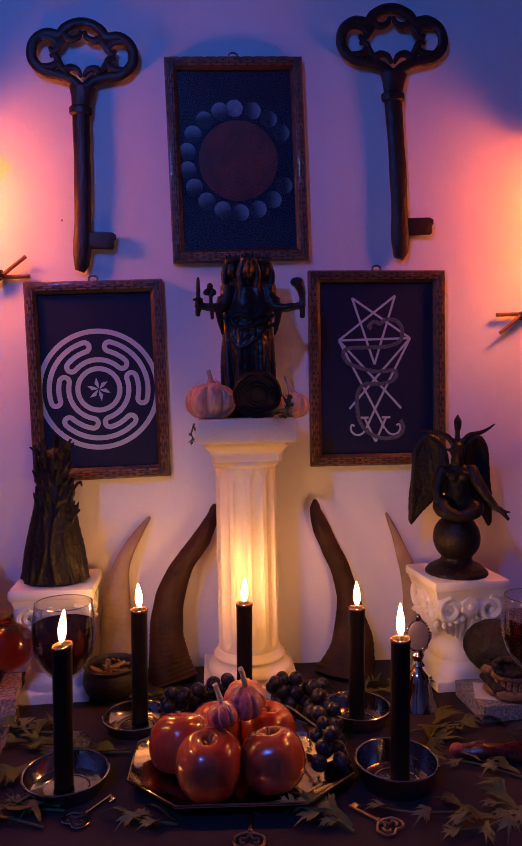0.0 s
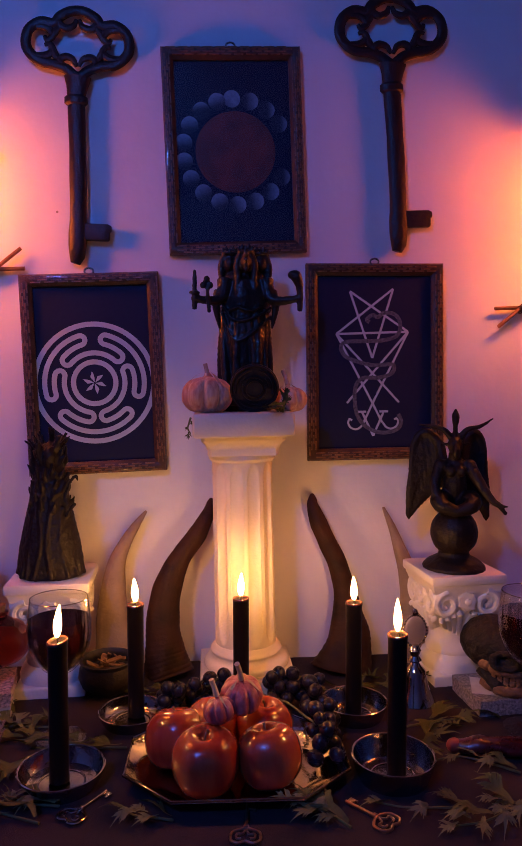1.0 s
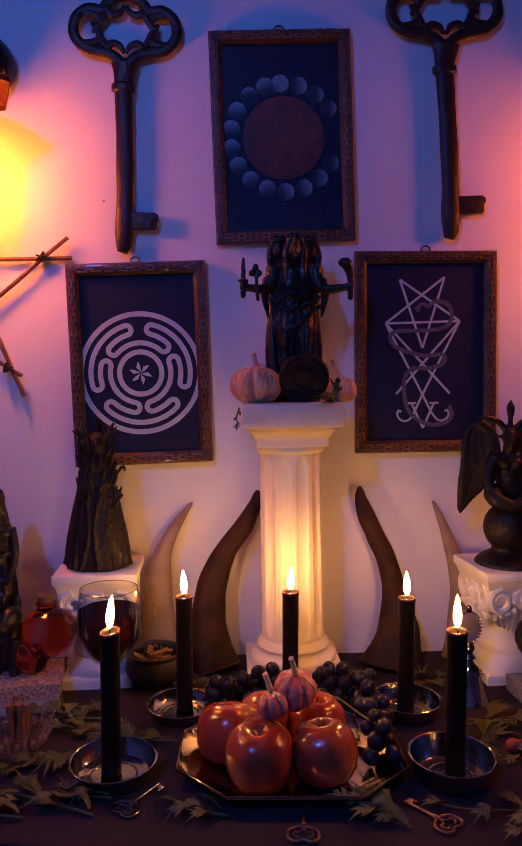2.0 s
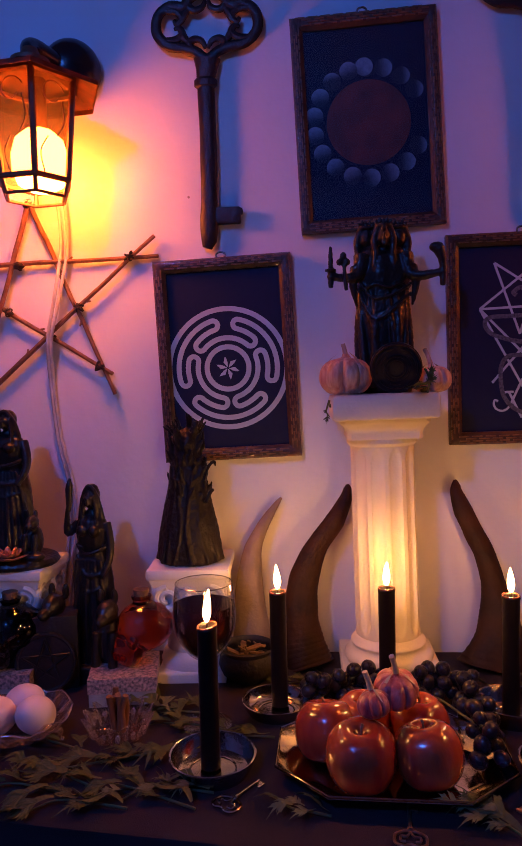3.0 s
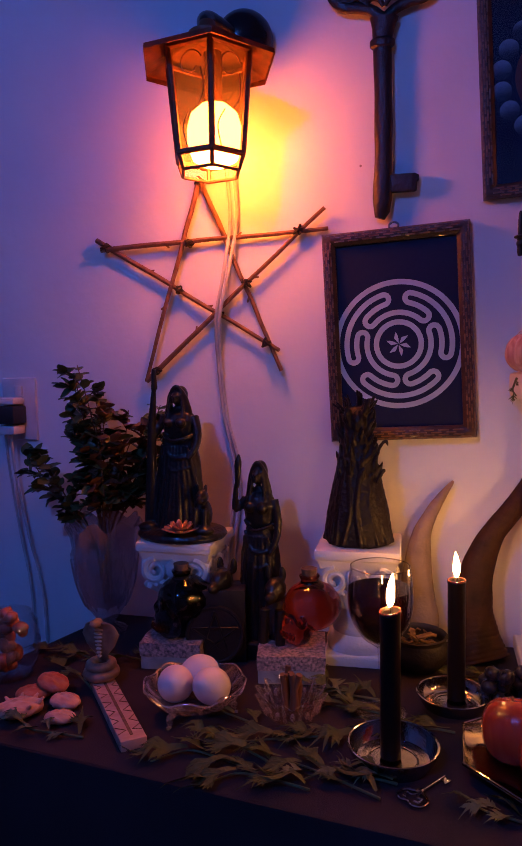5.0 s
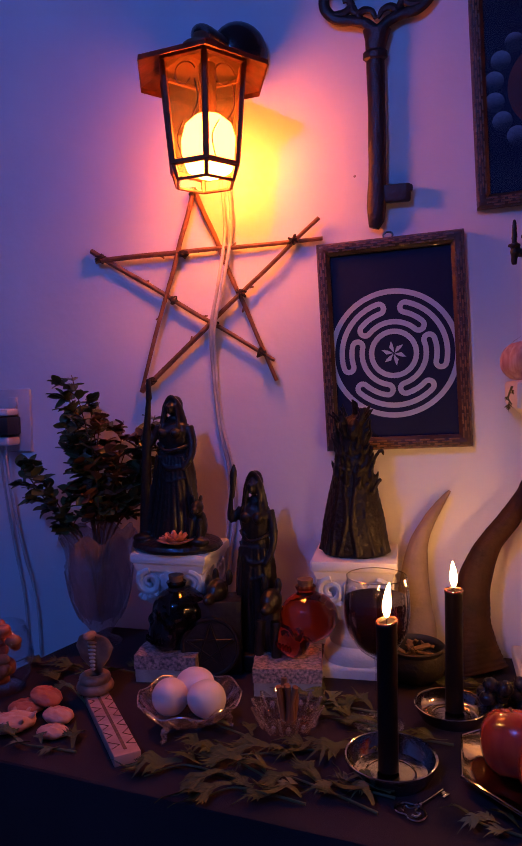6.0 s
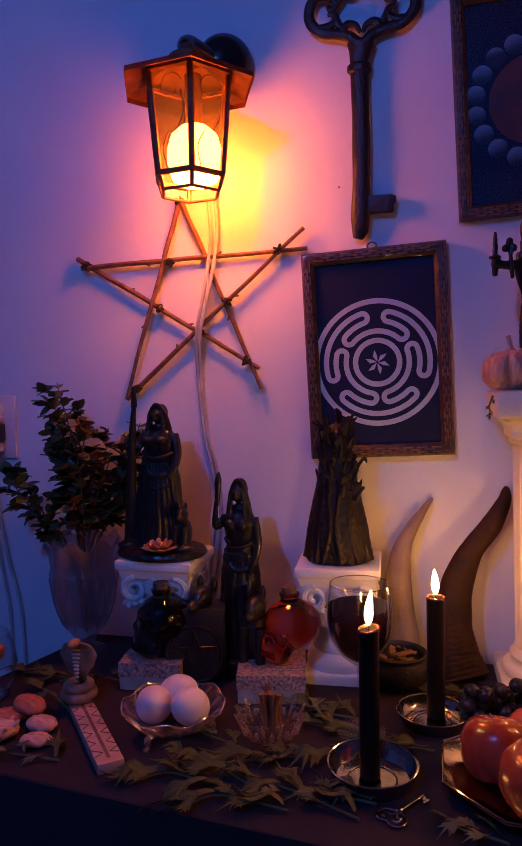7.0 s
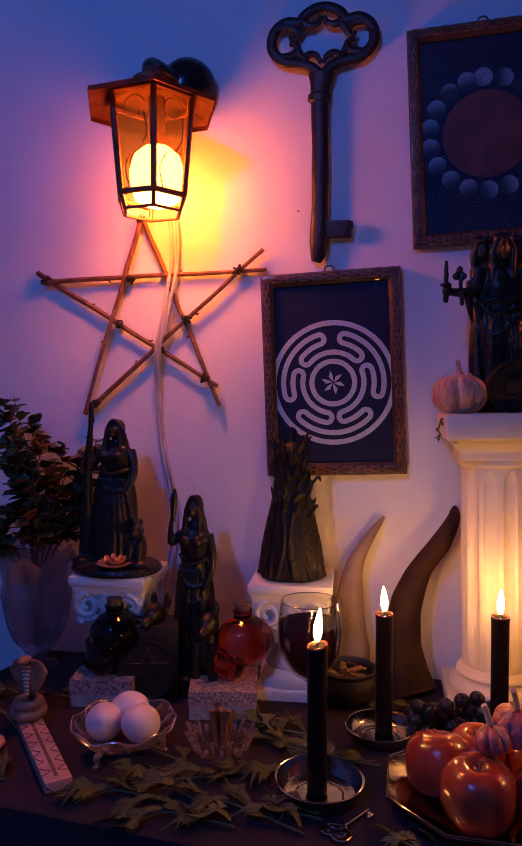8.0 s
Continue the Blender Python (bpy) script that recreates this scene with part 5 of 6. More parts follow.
def winged_statue(bm):
    lathe(bm, [(0, 0), (0.054, 0), (0.053, 0.005), (0.044, 0.013), (0.028, 0.021), (0.024, 0.030), (0, 0.030)], 40)
    blob(bm, (0, 0, 0.060), 0.0405, seg=32)
    for s in (-1, 1):
        # crossed legs, wings of layered feathers, horns and ears
        tube(bm, spline([(s * 0.008, 0.004, 0.108), (s * 0.026, -0.012, 0.116), (s * 0.024, -0.028, 0.108), (-s * 0.004, -0.034, 0.098)], 6), [0.016, 0.017, 0.013, 0.008], 12)
        out = 0.071 if s < 0 else 0.056
        top = spline([(s * 0.016, 0.018, 0.172), (s * 0.024, 0.026, 0.208), (s * out * 0.66, 0.030, 0.225), (s * out * 0.93, 0.030, 0.206), (s * out, 0.028, 0.158)], 7)
        tube(bm, top, [0.008, 0.009, 0.009, 0.007, 0.005], 8, flat=0.6)
        for layer, (drop, count, wide) in enumerate(((1.0, 11, 0.0085), (0.62, 9, 0.0080), (0.36, 8, 0.0070))):
            for k in range(count):
                t = k / (count - 1)
                p = top[int(2 + t * (len(top) - 3))]
                end = Vector((s * (0.020 + (out + 0.004 - 0.020) * t ** 1.1), 0.030 - 0.004 * layer, 0.128 - 0.056 * t ** 1.2))
                q = p.lerp(end, drop)
                tube(bm, [p, p.lerp(q, 0.5), p.lerp(q, 0.88), q], [0.006, wide, wide * 0.85, 0.0014], 8, flat=0.32)
        tube(bm, spline([(s * 0.006, -0.004, 0.216), (s * 0.020, -0.004, 0.232), (s * 0.042, -0.004, 0.238), (s * 0.064, -0.004, 0.240 if s < 0 else 0.252)], 6), [0.0060, 0.0050, 0.0036, 0.0014], 8)
        tube(bm, [(s * 0.009, -0.004, 0.206), (s * 0.024, -0.002, 0.210)], [0.004, 0.0018], 6)
        blob(bm, (s * 0.009, -0.014, 0.164), (0.009, 0.008, 0.009), seg=12)
        blob(bm, (s * 0.024, -0.002, 0.172), (0.0125, 0.0115, 0.0115), seg=14)
    blob(bm, (0, 0.002, 0.140), (0.021, 0.017, 0.034))
    blob(bm, (0, 0.002, 0.170), (0.025, 0.015, 0.015))
    blob(bm, (0, 0.0, 0.188), (0.011, 0.011, 0.014))
    blob(bm, (0.0, -0.004, 0.206), (0.013, 0.013, 0.016))
    blob(bm, (0.0, -0.016, 0.196), (0.007, 0.009, 0.013))
    tube(bm, spline([(0.024, -0.002, 0.174), (0.036, -0.014, 0.150), (0.056, -0.028, 0.120), (0.068, -0.036, 0.112)], 5), [0.0110, 0.0100, 0.0065, 0.0045], 10)
    for dx, dz in ((0.014, -0.001), (0.013, -0.012), (0.010, -0.015)):
        tube(bm, [(0.066, -0.036, 0.112), (0.068 + dx, -0.040, 0.111 + dz)], [0.0040, 0.0016], 6)
    tube(bm, spline([(-0.024, -0.002, 0.172), (-0.034, -0.008, 0.148), (-0.033, -0.022, 0.126), (-0.024, -0.032, 0.116)], 5), [0.0110, 0.0100, 0.0075, 0.004], 10)
    tube(bm, [(0, -0.004, 0.216), (0, -0.004, 0.238), (0, -0.004, 0.246), (0, -0.004, 0.256), (0, -0.004, 0.268)], [0.0048, 0.0042, 0.0065, 0.0070, 0.001], 10)


statue("winged_statue", pose(0.372, -0.118, 0.940, 0, 0, -12) @ Matrix.Diagonal((1, 1, 1.04, 1)), winged_statue, DARK_RESIN, "dark resin winged horned figure seated on a globe", 0.0015, 0.010, 0.0017)


def hooded(bm, h, w, arm):
    """A standing robed woman with a veil over long hair, a belted waist and a pleated skirt."""
    folds(bm, [(w * 0.98, 0), (w * 1.0, h * 0.03), (w * 0.88, h * 0.16), (w * 0.80, h * 0.34), (w * 0.76, h * 0.46), (w * 0.66, h * 0.55), (w * 0.52, h * 0.62), (w * 0.58, h * 0.69), (w * 0.64, h * 0.745), (w * 0.54, h * 0.79), (w * 0.24, h * 0.825), (w * 0.16, h * 0.85)], 11, 0.05, squash=0.66)
    rnd = random.Random(int(h * 1000))
    for k in range(9):
        x0, x1 = w * (-0.46 + 0.115 * k), w * (-0.88 + 0.22 * k)
        mid = (x0 + x1) / 2 + rnd.uniform(-0.10, 0.10) * w
        deep = math.sqrt(max(0.05, 1 - (x1 / w) ** 2))
        tube(bm, spline([(x0, -w * 0.40, h * 0.58), (mid, -w * 0.54 * max(deep, 0.5), h * 0.32), (x1, -w * 0.64 * deep, h * 0.015)], 6), [w * 0.045, w * rnd.uniform(0.06, 0.10), w * rnd.uniform(0.08, 0.14)], 8)
    # crossing folds of the overdress, belt and neckline
    for z0, z1, sag in ((0.60, 0.50, 0.05), (0.54, 0.42, 0.07), (0.66, 0.63, 0.03)):
        tube(bm, spline([(-w * 0.52, -w * 0.20, h * z0), (-w * 0.1, -w * 0.50, h * ((z0 + z1) / 2 - sag)), (w * 0.40, -w * 0.44, h * z1), (w * 0.60, -w * 0.15, h * (z1 + 0.02))], 6), w * 0.065, 8)
    for s in (-1, 1):
        blob(bm, (s * w * 0.24, -w * 0.36, h * 0.735), (w * 0.19, w * 0.16, h * 0.030), seg=14)
    # head, face, veil and hair
    hz = h * 0.905
    blob(bm, (0, -w * 0.08, hz), (w * 0.215, w * 0.245, h * 0.052))
    for dx, dz, r in ((0, 0.004, 0.055), (0, -0.010, 0.05), (0, -0.024, 0.06), (-0.09, 0.012, 0.055), (0.09, 0.012, 0.055)):
        blob(bm, (dx * w, -w * (0.33 if dx == 0 else 0.29), hz + h * dz), w * r, seg=8)
    blob(bm, (0, w * 0.08, h * 0.925), (w * 0.30, w * 0.28, h * 0.066))
    tube(bm, spline([(-w * 0.46, 0.0, h * 0.735), (-w * 0.34, -w * 0.04, h * 0.85), (-w * 0.25, -w * 0.10, h * 0.925), (0, -w * 0.16, h * 0.982), (w * 0.25, -w * 0.10, h * 0.925), (w * 0.34, -w * 0.04, h * 0.85), (w * 0.46, 0.0, h * 0.735)], 6), [w * 0.13, w * 0.12, w * 0.085, w * 0.08, w * 0.085, w * 0.12, w * 0.13], 10)
    for s in (-1, 1):
        tube(bm, spline([(s * w * 0.17, -w * 0.20, h * 0.93), (s * w * 0.24, -w * 0.20, h * 0.86), (s * w * 0.30, -w * 0.30, h * 0.77)], 5), [w * 0.05, w * 0.07, w * 0.05], 8)
    tube(bm, spline([(w * 0.56, 0.0, h * 0.775), (w * 0.74, -w * 0.12, h * 0.66), (w * 0.72, -w * 0.28, h * 0.56), (w * 0.52, -w * 0.46, h * 0.485)], 5), [w * 0.17, w * 0.155, w * 0.125, w * 0.07], 10)
    if arm:
        tube(bm, spline([(-w * 0.52, 0.0, h * 0.775), (-w * 0.86, -w * 0.16, h * 0.715), (-w * 0.84, -w * 0.26, h * 0.80), (-w * 0.72, -w * 0.28, h * 0.90)], 5), [w * 0.17, w * 0.15, w * 0.10, w * 0.07], 10)
    else:
        tube(bm, spline([(-w * 0.54, 0.0, h * 0.775), (-w * 0.80, -w * 0.14, h * 0.67), (-w * 0.98, -w * 0.22, h * 0.60)], 5), [w * 0.17, w * 0.14, w * 0.08], 10)


def dog(bm, x, y, s, z=0.0, f=1.0):
    blob(bm, (x, y, z + 0.030 * f), (0.016 * f, 0.018 * f, 0.030 * f))
    blob(bm, (x + s * 0.004, y - 0.014 * f, z + 0.066 * f), (0.011 * f, 0.016 * f, 0.013 * f))
    blob(bm, (x + s * 0.006, y - 0.030 * f, z + 0.062 * f), (0.006 * f, 0.010 * f, 0.006 * f))
    for k in (-1, 1):
        blob(bm, (x + k * 0.008 * f, y - 0.006 * f, z + 0.080 * f), (0.004 * f, 0.004 * f, 0.009 * f), seg=8)
        tube(bm, [(x + k * 0.009 * f, y - 0.016 * f, z + 0.045 * f), (x + k * 0.010 * f, y - 0.022 * f, z)], 0.0055 * f, 8)


def torch_statue(bm):
    box(bm, 0, 0, 0.015, 0.120, 0.085, 0.03, 0.004)
    hooded_m = bmesh.new()
    hooded(hooded_m, 0.300, 0.046, True)
    for v in hooded_m.verts:
        v.co.z += 0.028
    me = bpy.data.meshes.new("shape")
    hooded_m.to_mesh(me)
    hooded_m.free()
    bm.from_mesh(me)
    bpy.data.meshes.remove(me)
    tube(bm, [(-0.034, -0.014, 0.280), (-0.032, -0.014, 0.316), (-0.031, -0.014, 0.324), (-0.030, -0.014, 0.336)], [0.0040, 0.0065, 0.006, 0.002], 8)
    dog(bm, -0.048, -0.022, -1, 0.028, 1.55)
    dog(bm, 0.042, -0.030, 1, 0.028, 1.5)


statue("torch_statue", pose(-0.480, -0.125, TOP, 0, 0, -8), torch_statue, BRONZE, "dark bronze hooded goddess statue with torch and dogs", 0.0012, 0.007, 0.0015)


def staff_statue(bm):
    lathe(bm, [(0, 0), (0.076, 0), (0.081, 0.006), (0.077, 0.013), (0.058, 0.018), (0, 0.020)], 48, Matrix.Diagonal((1, 0.8, 1, 1)))
    h = bmesh.new()
    hooded(h, 0.245, 0.050, False)
    for v in h.verts:
        v.co.z += 0.018
    me = bpy.data.meshes.new("shape")
    h.to_mesh(me)
    h.free()
    bm.from_mesh(me)
    bpy.data.meshes.remove(me)
    tube(bm, [(-0.054, -0.012, 0.015), (-0.047, -0.012, 0.19), (-0.040, -0.012, 0.262)], [0.012, 0.0075, 0.004], 10)
    tube(bm, [(-0.040, -0.012, 0.255), (-0.040, -0.012, 0.29)], [0.006, 0.004], 8)
    dog(bm, 0.048, -0.012, 1, 0.016, 0.9)
    blob(bm, (0.055, -0.03, 0.02), (0.02, 0.014, 0.008))
    blob(bm, (-0.05, -0.03, 0.02), (0.018, 0.014, 0.008))


statue("staff_statue", pose(-0.622, -0.118, 0.940, 0, 0, -6), staff_statue, BRONZE, "dark bronze hooded statue with staff on a pedestal", 0.0012, 0.007, 0.0015)


def lotus(m):
    th = thing("lotus_ornament", m, "small copper lotus flower ornament at the statue's feet", "ornament")
    for ring, (n, r, up) in enumerate(((9, 0.021, 18), (7, 0.016, 42), (5, 0.011, 64))):
        for k in range(n):
            bm = blob(bmesh.new(), (0, 0, 0), (r * 0.30, r * 0.5, 0.0012), seg=10)
            ob = part("petal", bm, COPPER, th)
            a = 2 * math.pi * k / n + ring * 0.3
            ob.matrix_local = Matrix.Rotation(a, 4, "Z") @ Matrix.Translation((0, r * 0.55, 0.003 + 0.003 * ring)) @ Matrix.Rotation(radians(up), 4, "X")


lotus(pose(-0.606, -0.166, 0.957) @ Matrix.Scale(1.5, 4))

# carved wheel charm leaning before the triple statue
charm = thing("wheel_charm", pose(0.020, -0.150, COLUMN_TOP + 0.0005, 14, 0, 0), "dark round labyrinth charm leaning on the statue", "ornament")
bm = bmesh.new()
lathe(bm, [(0, -0.003), (0.040, -0.003), (0.040, 0.003), (0, 0.003)], 48, pose(0, 0, 0.040, 90))
part("disc", bm, BLACK_WOOD, charm)
for r in (0.037, 0.0135):
    part("ring", tube(bmesh.new(), [(r * math.cos(a), -0.004, 0.040 + r * math.sin(a)) for a in np.linspace(0, 2 * math.pi, 48, endpoint=False)], 0.0016, 6, True), IRON, charm)
for k in range(3):
    for r, a0, a1 in ((0.031, 100, 195), (0.025, 130, 165), (0.019, 40, 140)):
        part("ridge", tube(bmesh.new(), [(r * math.cos(radians(k * 120 + a)), -0.004, 0.040 + r * math.sin(radians(k * 120 + a))) for a in np.linspace(a0, a1, 16)], 0.0019, 6), IRON, charm)


# ---- stone blocks and skull bottles ----
def block(name, cx, cy, sx, sy, sz, turn, mat, label, cut=0.0):
    """A stone block; cut: height of a plain sawn lower layer."""
    th = thing(name, (cx, cy, TOP, 0, 0, turn), label, "stone", "stone blocks")
    for layer, z0, z1, m in (("speckled_layer", cut, sz, mat), ("sawn_layer", 0.0, cut, SAWN)):
        if z1 <= z0:
            continue
        inset = 0.003 if layer == "sawn_layer" else 0.0
        bm = box(bmesh.new(), 0, 0, 0, sx - inset, sy - inset, z1 - z0)
        bmesh.ops.subdivide_edges(bm, edges=bm.edges[:], cuts=7, use_grid_fill=True)
        for v in bm.verts:
            v.co += Vector((noise.noise(v.co * 60), noise.noise(v.co * 60 + Vector((5, 0, 0))), 0)) * 0.0016
            v.co.z += (z0 + z1) / 2
        part(layer, bm, m, th, smooth=False)
    return th


SAWN = material("sawn_stone", (0.40, 0.38, 0.37), 0.6, second=(0.28, 0.26, 0.26), scale=40, bump=0.2)
block("stone_block", -0.610, -0.182, 0.100, 0.095, 0.043, 6, GRANITE, "speckled pink granite block on the black cloth", 0.021)
block("stone_block", -0.415, -0.186, 0.104, 0.100, 0.043, 10, GRANITE, "speckled pink granite block on the black cloth", 0.021)
block("stone_slab", 0.415, -0.222, 0.125, 0.100, 0.024, 4, GRANITE_GREY, "flat grey granite slab under the skull")
card = part("card", box(bmesh.new(), 0, 0, 0, 0.085, 0.060, 0.0012), PAPER, smooth=False)
card.matrix_world = pose(0.405, -0.232, TOP + 0.0250, 0, 0, -18)
tagged(card, "small white card lying on the granite slab", "card")


def skull_bottle(m, liquid, label, f=1.0):
    th = thing("skull_bottle", m, label, "bottle", "skull bottles")
    bm = bmesh.new()
    blob(bm, (0, 0.010, 0.058), (0.044, 0.047, 0.040), seg=32)
    blob(bm, (0, -0.022, 0.028), (0.030, 0.024, 0.028), seg=24)
    tube(bm, [(0, 0.004, 0.085), (0, 0.004, 0.100), (0, 0.004, 0.104), (0, 0.004, 0.108)], [0.016, 0.013, 0.017, 0.017], 20)
    for s in (-1, 1):
        blob(bm, (s * 0.019, -0.028, 0.046), (0.013, 0.008, 0.012), seg=16)
    ob = part("glass_body", bm, liquid, th)
    for v in ob.data.vertices:
        v.co *= f
    melted(ob, 0.0025, 0.0022, 0.014, 6)
    bm = bmesh.new()
    for k in range(7):
        blob(bm, ((k - 3) * 0.0065 * f, -0.047 * f + abs(k - 3) * 0.0016, 0.022 * f), (0.003 * f, 0.003, 0.006 * f), seg=8)
    part("teeth", bm, liquid, th)
    part("cork", lathe(bmesh.new(), [(0, 0.103 * f), (0.011 * f, 0.103 * f), (0.0125 * f, 0.118 * f), (0, 0.119 * f)], 20, Matrix.Translation((0, 0.004 * f, 0))), CORK, th, "rough brown cork")
    return th


skull_bottle(pose(-0.392, -0.172, TOP + 0.043, 0, 0, -42), RED_LIQUID, "skull-shaped glass bottle of red liquid with cork")
skull_bottle(pose(-0.602, -0.186, TOP + 0.043, 0, 0, -30), DARK_LIQUID, "skull-shaped glass bottle of dark liquid with cork")


# the dark skull on the slab; one plain body
def skull_lumps(bm):
    blob(bm, (0, 0.014, 0.072), (0.050, 0.058, 0.050), seg=28)
    blob(bm, (0, -0.034, 0.052), (0.036, 0.026, 0.032), seg=20)
    tube(bm, spline([(-0.034, 0.0, 0.034), (-0.026, -0.036, 0.014), (0, -0.050, 0.010), (0.026, -0.036, 0.014), (0.034, 0.0, 0.034)], 6), [0.010, 0.012, 0.013, 0.012, 0.010], 10)
    blob(bm, (0, -0.03, 0.02), (0.026, 0.022, 0.016), seg=16)
    for s in (-1, 1):
        tube(bm, spline([(s * 0.012, -0.058, 0.075), (s * 0.024, -0.056, 0.082), (s * 0.038, -0.040, 0.072), (s * 0.036, -0.044, 0.054), (s * 0.016, -0.058, 0.054), (s * 0.010, -0.060, 0.064)], 5, True), 0.0065, 8, True)


skull = part("skull", (lambda b: (skull_lumps(b), b)[1])(bmesh.new()), SCORCHED)
skull.matrix_world = pose(0.416, -0.212, TOP + 0.026, 0, 0, 12) @ Matrix.Diagonal((1.08, 1.0, 0.84, 1))
melted(skull, 0.0024, 0.007, 0.014, 3)
tagged(skull, "dark carved stone skull with bared teeth on a slab", "skull")
bm = tube(bmesh.new(), spline([(-0.034, -0.008, 0.012), (-0.027, -0.042, 0.009), (0, -0.058, 0.008), (0.027, -0.042, 0.009), (0.034, -0.008, 0.012)], 6), [0.010, 0.011, 0.011, 0.011, 0.010], 10)
tube(bm, spline([(-0.038, -0.010, 0.048), (-0.028, -0.040, 0.044), (0, -0.057, 0.043), (0.028, -0.040, 0.044), (0.038, -0.010, 0.048)], 6), [0.010, 0.010, 0.009, 0.010, 0.010], 10)
jaw = part("bared_jaw", bm, BONE, skull, "bone-coloured jaws with teeth")
jaw.matrix_local = Matrix.Diagonal((1.0, 0.97, 1, 1))
melted(jaw, 0.0022, 0.003, 0.010, 2)
for row, z in ((0, 0.0215), (1, 0.0335)):
    for k in range(11):
        a = radians(-90 + (k - 5) * 13)
        tooth = part("tooth", box(bmesh.new(), 0, 0, 0, 0.0072, 0.006, 0.0122, 0.0016), BONE, jaw)
        tooth.matrix_local = Matrix.Translation((0.034 * math.cos(a), -0.012 + 0.046 * math.sin(a), z)) @ Matrix.Rotation(a + math.pi / 2, 4, "Z")


# ---- wine glasses ----
def wine_glass(x, y):
    th = thing("wine_glass", (x, y, TOP), "clear stemmed glass filled with dark red wine", "wine glass", "wine glasses")
    outer = [(0.033, 0.001), (0.034, 0.003), (0.012, 0.006), (0.0045, 0.012), (0.0040, 0.085), (0.008, 0.094), (0.026, 0.108), (0.040, 0.132), (0.0445, 0.158), (0.0430, 0.186), (0.0405, 0.206)]
    inner = [(0.0395, 0.206), (0.0420, 0.186), (0.0435, 0.158), (0.039, 0.133), (0.025, 0.110), (0.006, 0.097), (0.0, 0.096)]
    pts = spline([(a, 0, b) for a, b in outer], 4) + spline([(a, 0, b) for a, b in inner], 4)
    part("glass", lathe(bmesh.new(), [(0, 0.001)] + [(max(p.x, 0), p.z) for p in pts], 48), CLEAR, th, "clear glass bowl and stem")
    part("rim", tube(bmesh.new(), [(0.040 * math.cos(a), 0.040 * math.sin(a), 0.206) for a in np.linspace(0, 2 * math.pi, 56, endpoint=False)], 0.0006, 6, True), SILVER, th)
    liquid = spline([(0.0, 0, 0.0975), (0.006, 0, 0.0985), (0.0245, 0, 0.111), (0.0384, 0, 0.134), (0.0428, 0, 0.158), (0.0426, 0, 0.176)], 4)
    part("wine", lathe(bmesh.new(), [(max(p.x, 0), p.z) for p in liquid] + [(0, 0.176)], 48), WINE, th, "dark red wine")


wine_glass(-0.268, -0.288)
wine_glass(0.412, -0.318)


# ---- bell, bowl, chili ----
bell = thing("hand_bell", pose(0.274, -0.212, TOP) @ Matrix.Scale(1.12, 4), "small polished silver hand bell with ornate handle", "bell")
part("bell_body", lathe(bmesh.new(), [(0.0285, 0.0), (0.0295, 0.001), (0.0275, 0.006), (0.0205, 0.020), (0.0170, 0.036), (0.0150, 0.046), (0.008, 0.053), (0.005, 0.058), (0, 0.058)], 40), SILVER, bell)
part("collar", lathe(bmesh.new(), [(0.005, 0.056), (0.010, 0.060), (0.006, 0.066), (0.009, 0.074), (0.005, 0.082), (0, 0.082)], 24), SILVER, bell)
part("handle_plate", blob(bmesh.new(), (0, 0, 0.102), (0.0155, 0.0025, 0.021), seg=24), SATIN_SILVER, bell, "oval handle plate")
bm = bmesh.new()
for k in range(28):
    a = 2 * math.pi * k / 28
    blob(bm, (0.0170 * math.cos(a), 0, 0.102 + 0.0225 * math.sin(a)), 0.0018, seg=6)
blob(bm, (0, 0, 0.128), (0.004, 0.0025, 0.006), seg=10)
part("beading", bm, SILVER, bell)

bowl = thing("clay_bowl", (-0.224, -0.130, TOP), "round black clay bowl filled with dried bark pieces", "bowl")
part("bowl_body", lathe(bmesh.new(), [(0, 0), (0.030, 0), (0.043, 0.012), (0.048, 0.026), (0.046, 0.040), (0.043, 0.046), (0.045, 0.052), (0.047, 0.053), (0.044, 0.055), (0.041, 0.052), (0.040, 0.046), (0.043, 0.034), (0.038, 0.03), (0, 0.03)], 48), CLAY, bowl)
rnd = random.Random(21)
for k in range(22):
    bm = box(bmesh.new(), 0, 0, 0, rnd.uniform(0.012, 0.028), rnd.uniform(0.006, 0.011), 0.002, 0.0006)
    for v in bm.verts:
        v.co.z += 40 * v.co.x ** 2 * rnd.choice((0.2, 0.35))
    ob = part("bark_piece", bm, BARK, bowl)
    a, r = rnd.uniform(0, 6.28), rnd.uniform(0, 0.028)
    ob.matrix_local = pose(r * math.cos(a), r * math.sin(a), 0.034 + 0.0009 * k, rnd.uniform(-40, 40), rnd.uniform(-40, 40), rnd.uniform(0, 360))

chili = thing("dried_chili", pose(0.345, -0.385, TOP, 0, 0, -6), "large glossy dark red dried chili on the cloth", "chili")
line = spline([(-0.062, 0.004, 0.011), (-0.03, 0.002, 0.014), (0.02, -0.002, 0.014), (0.07, 0.004, 0.011), (0.10, 0.012, 0.007)], 8)
bm = tube(bmesh.new(), line, [0.010, 0.0155, 0.015, 0.010, 0.003], 20, up=(0, 0, 1), flat=0.8)
for v in bm.verts:
    v.co += Vector((0, noise.noise(v.co * 60), noise.noise(v.co * 50 + Vector((3, 0, 0))))) * 0.003
    v.co.z = max(v.co.z, 0.0005)
part("pod", bm, CHILI, chili)
part("cap", blob(bmesh.new(), (-0.067, 0.005, 0.012), (0.011, 0.009, 0.010), seg=14), CHILI_TIP, chili, "orange-red shrivelled cap")


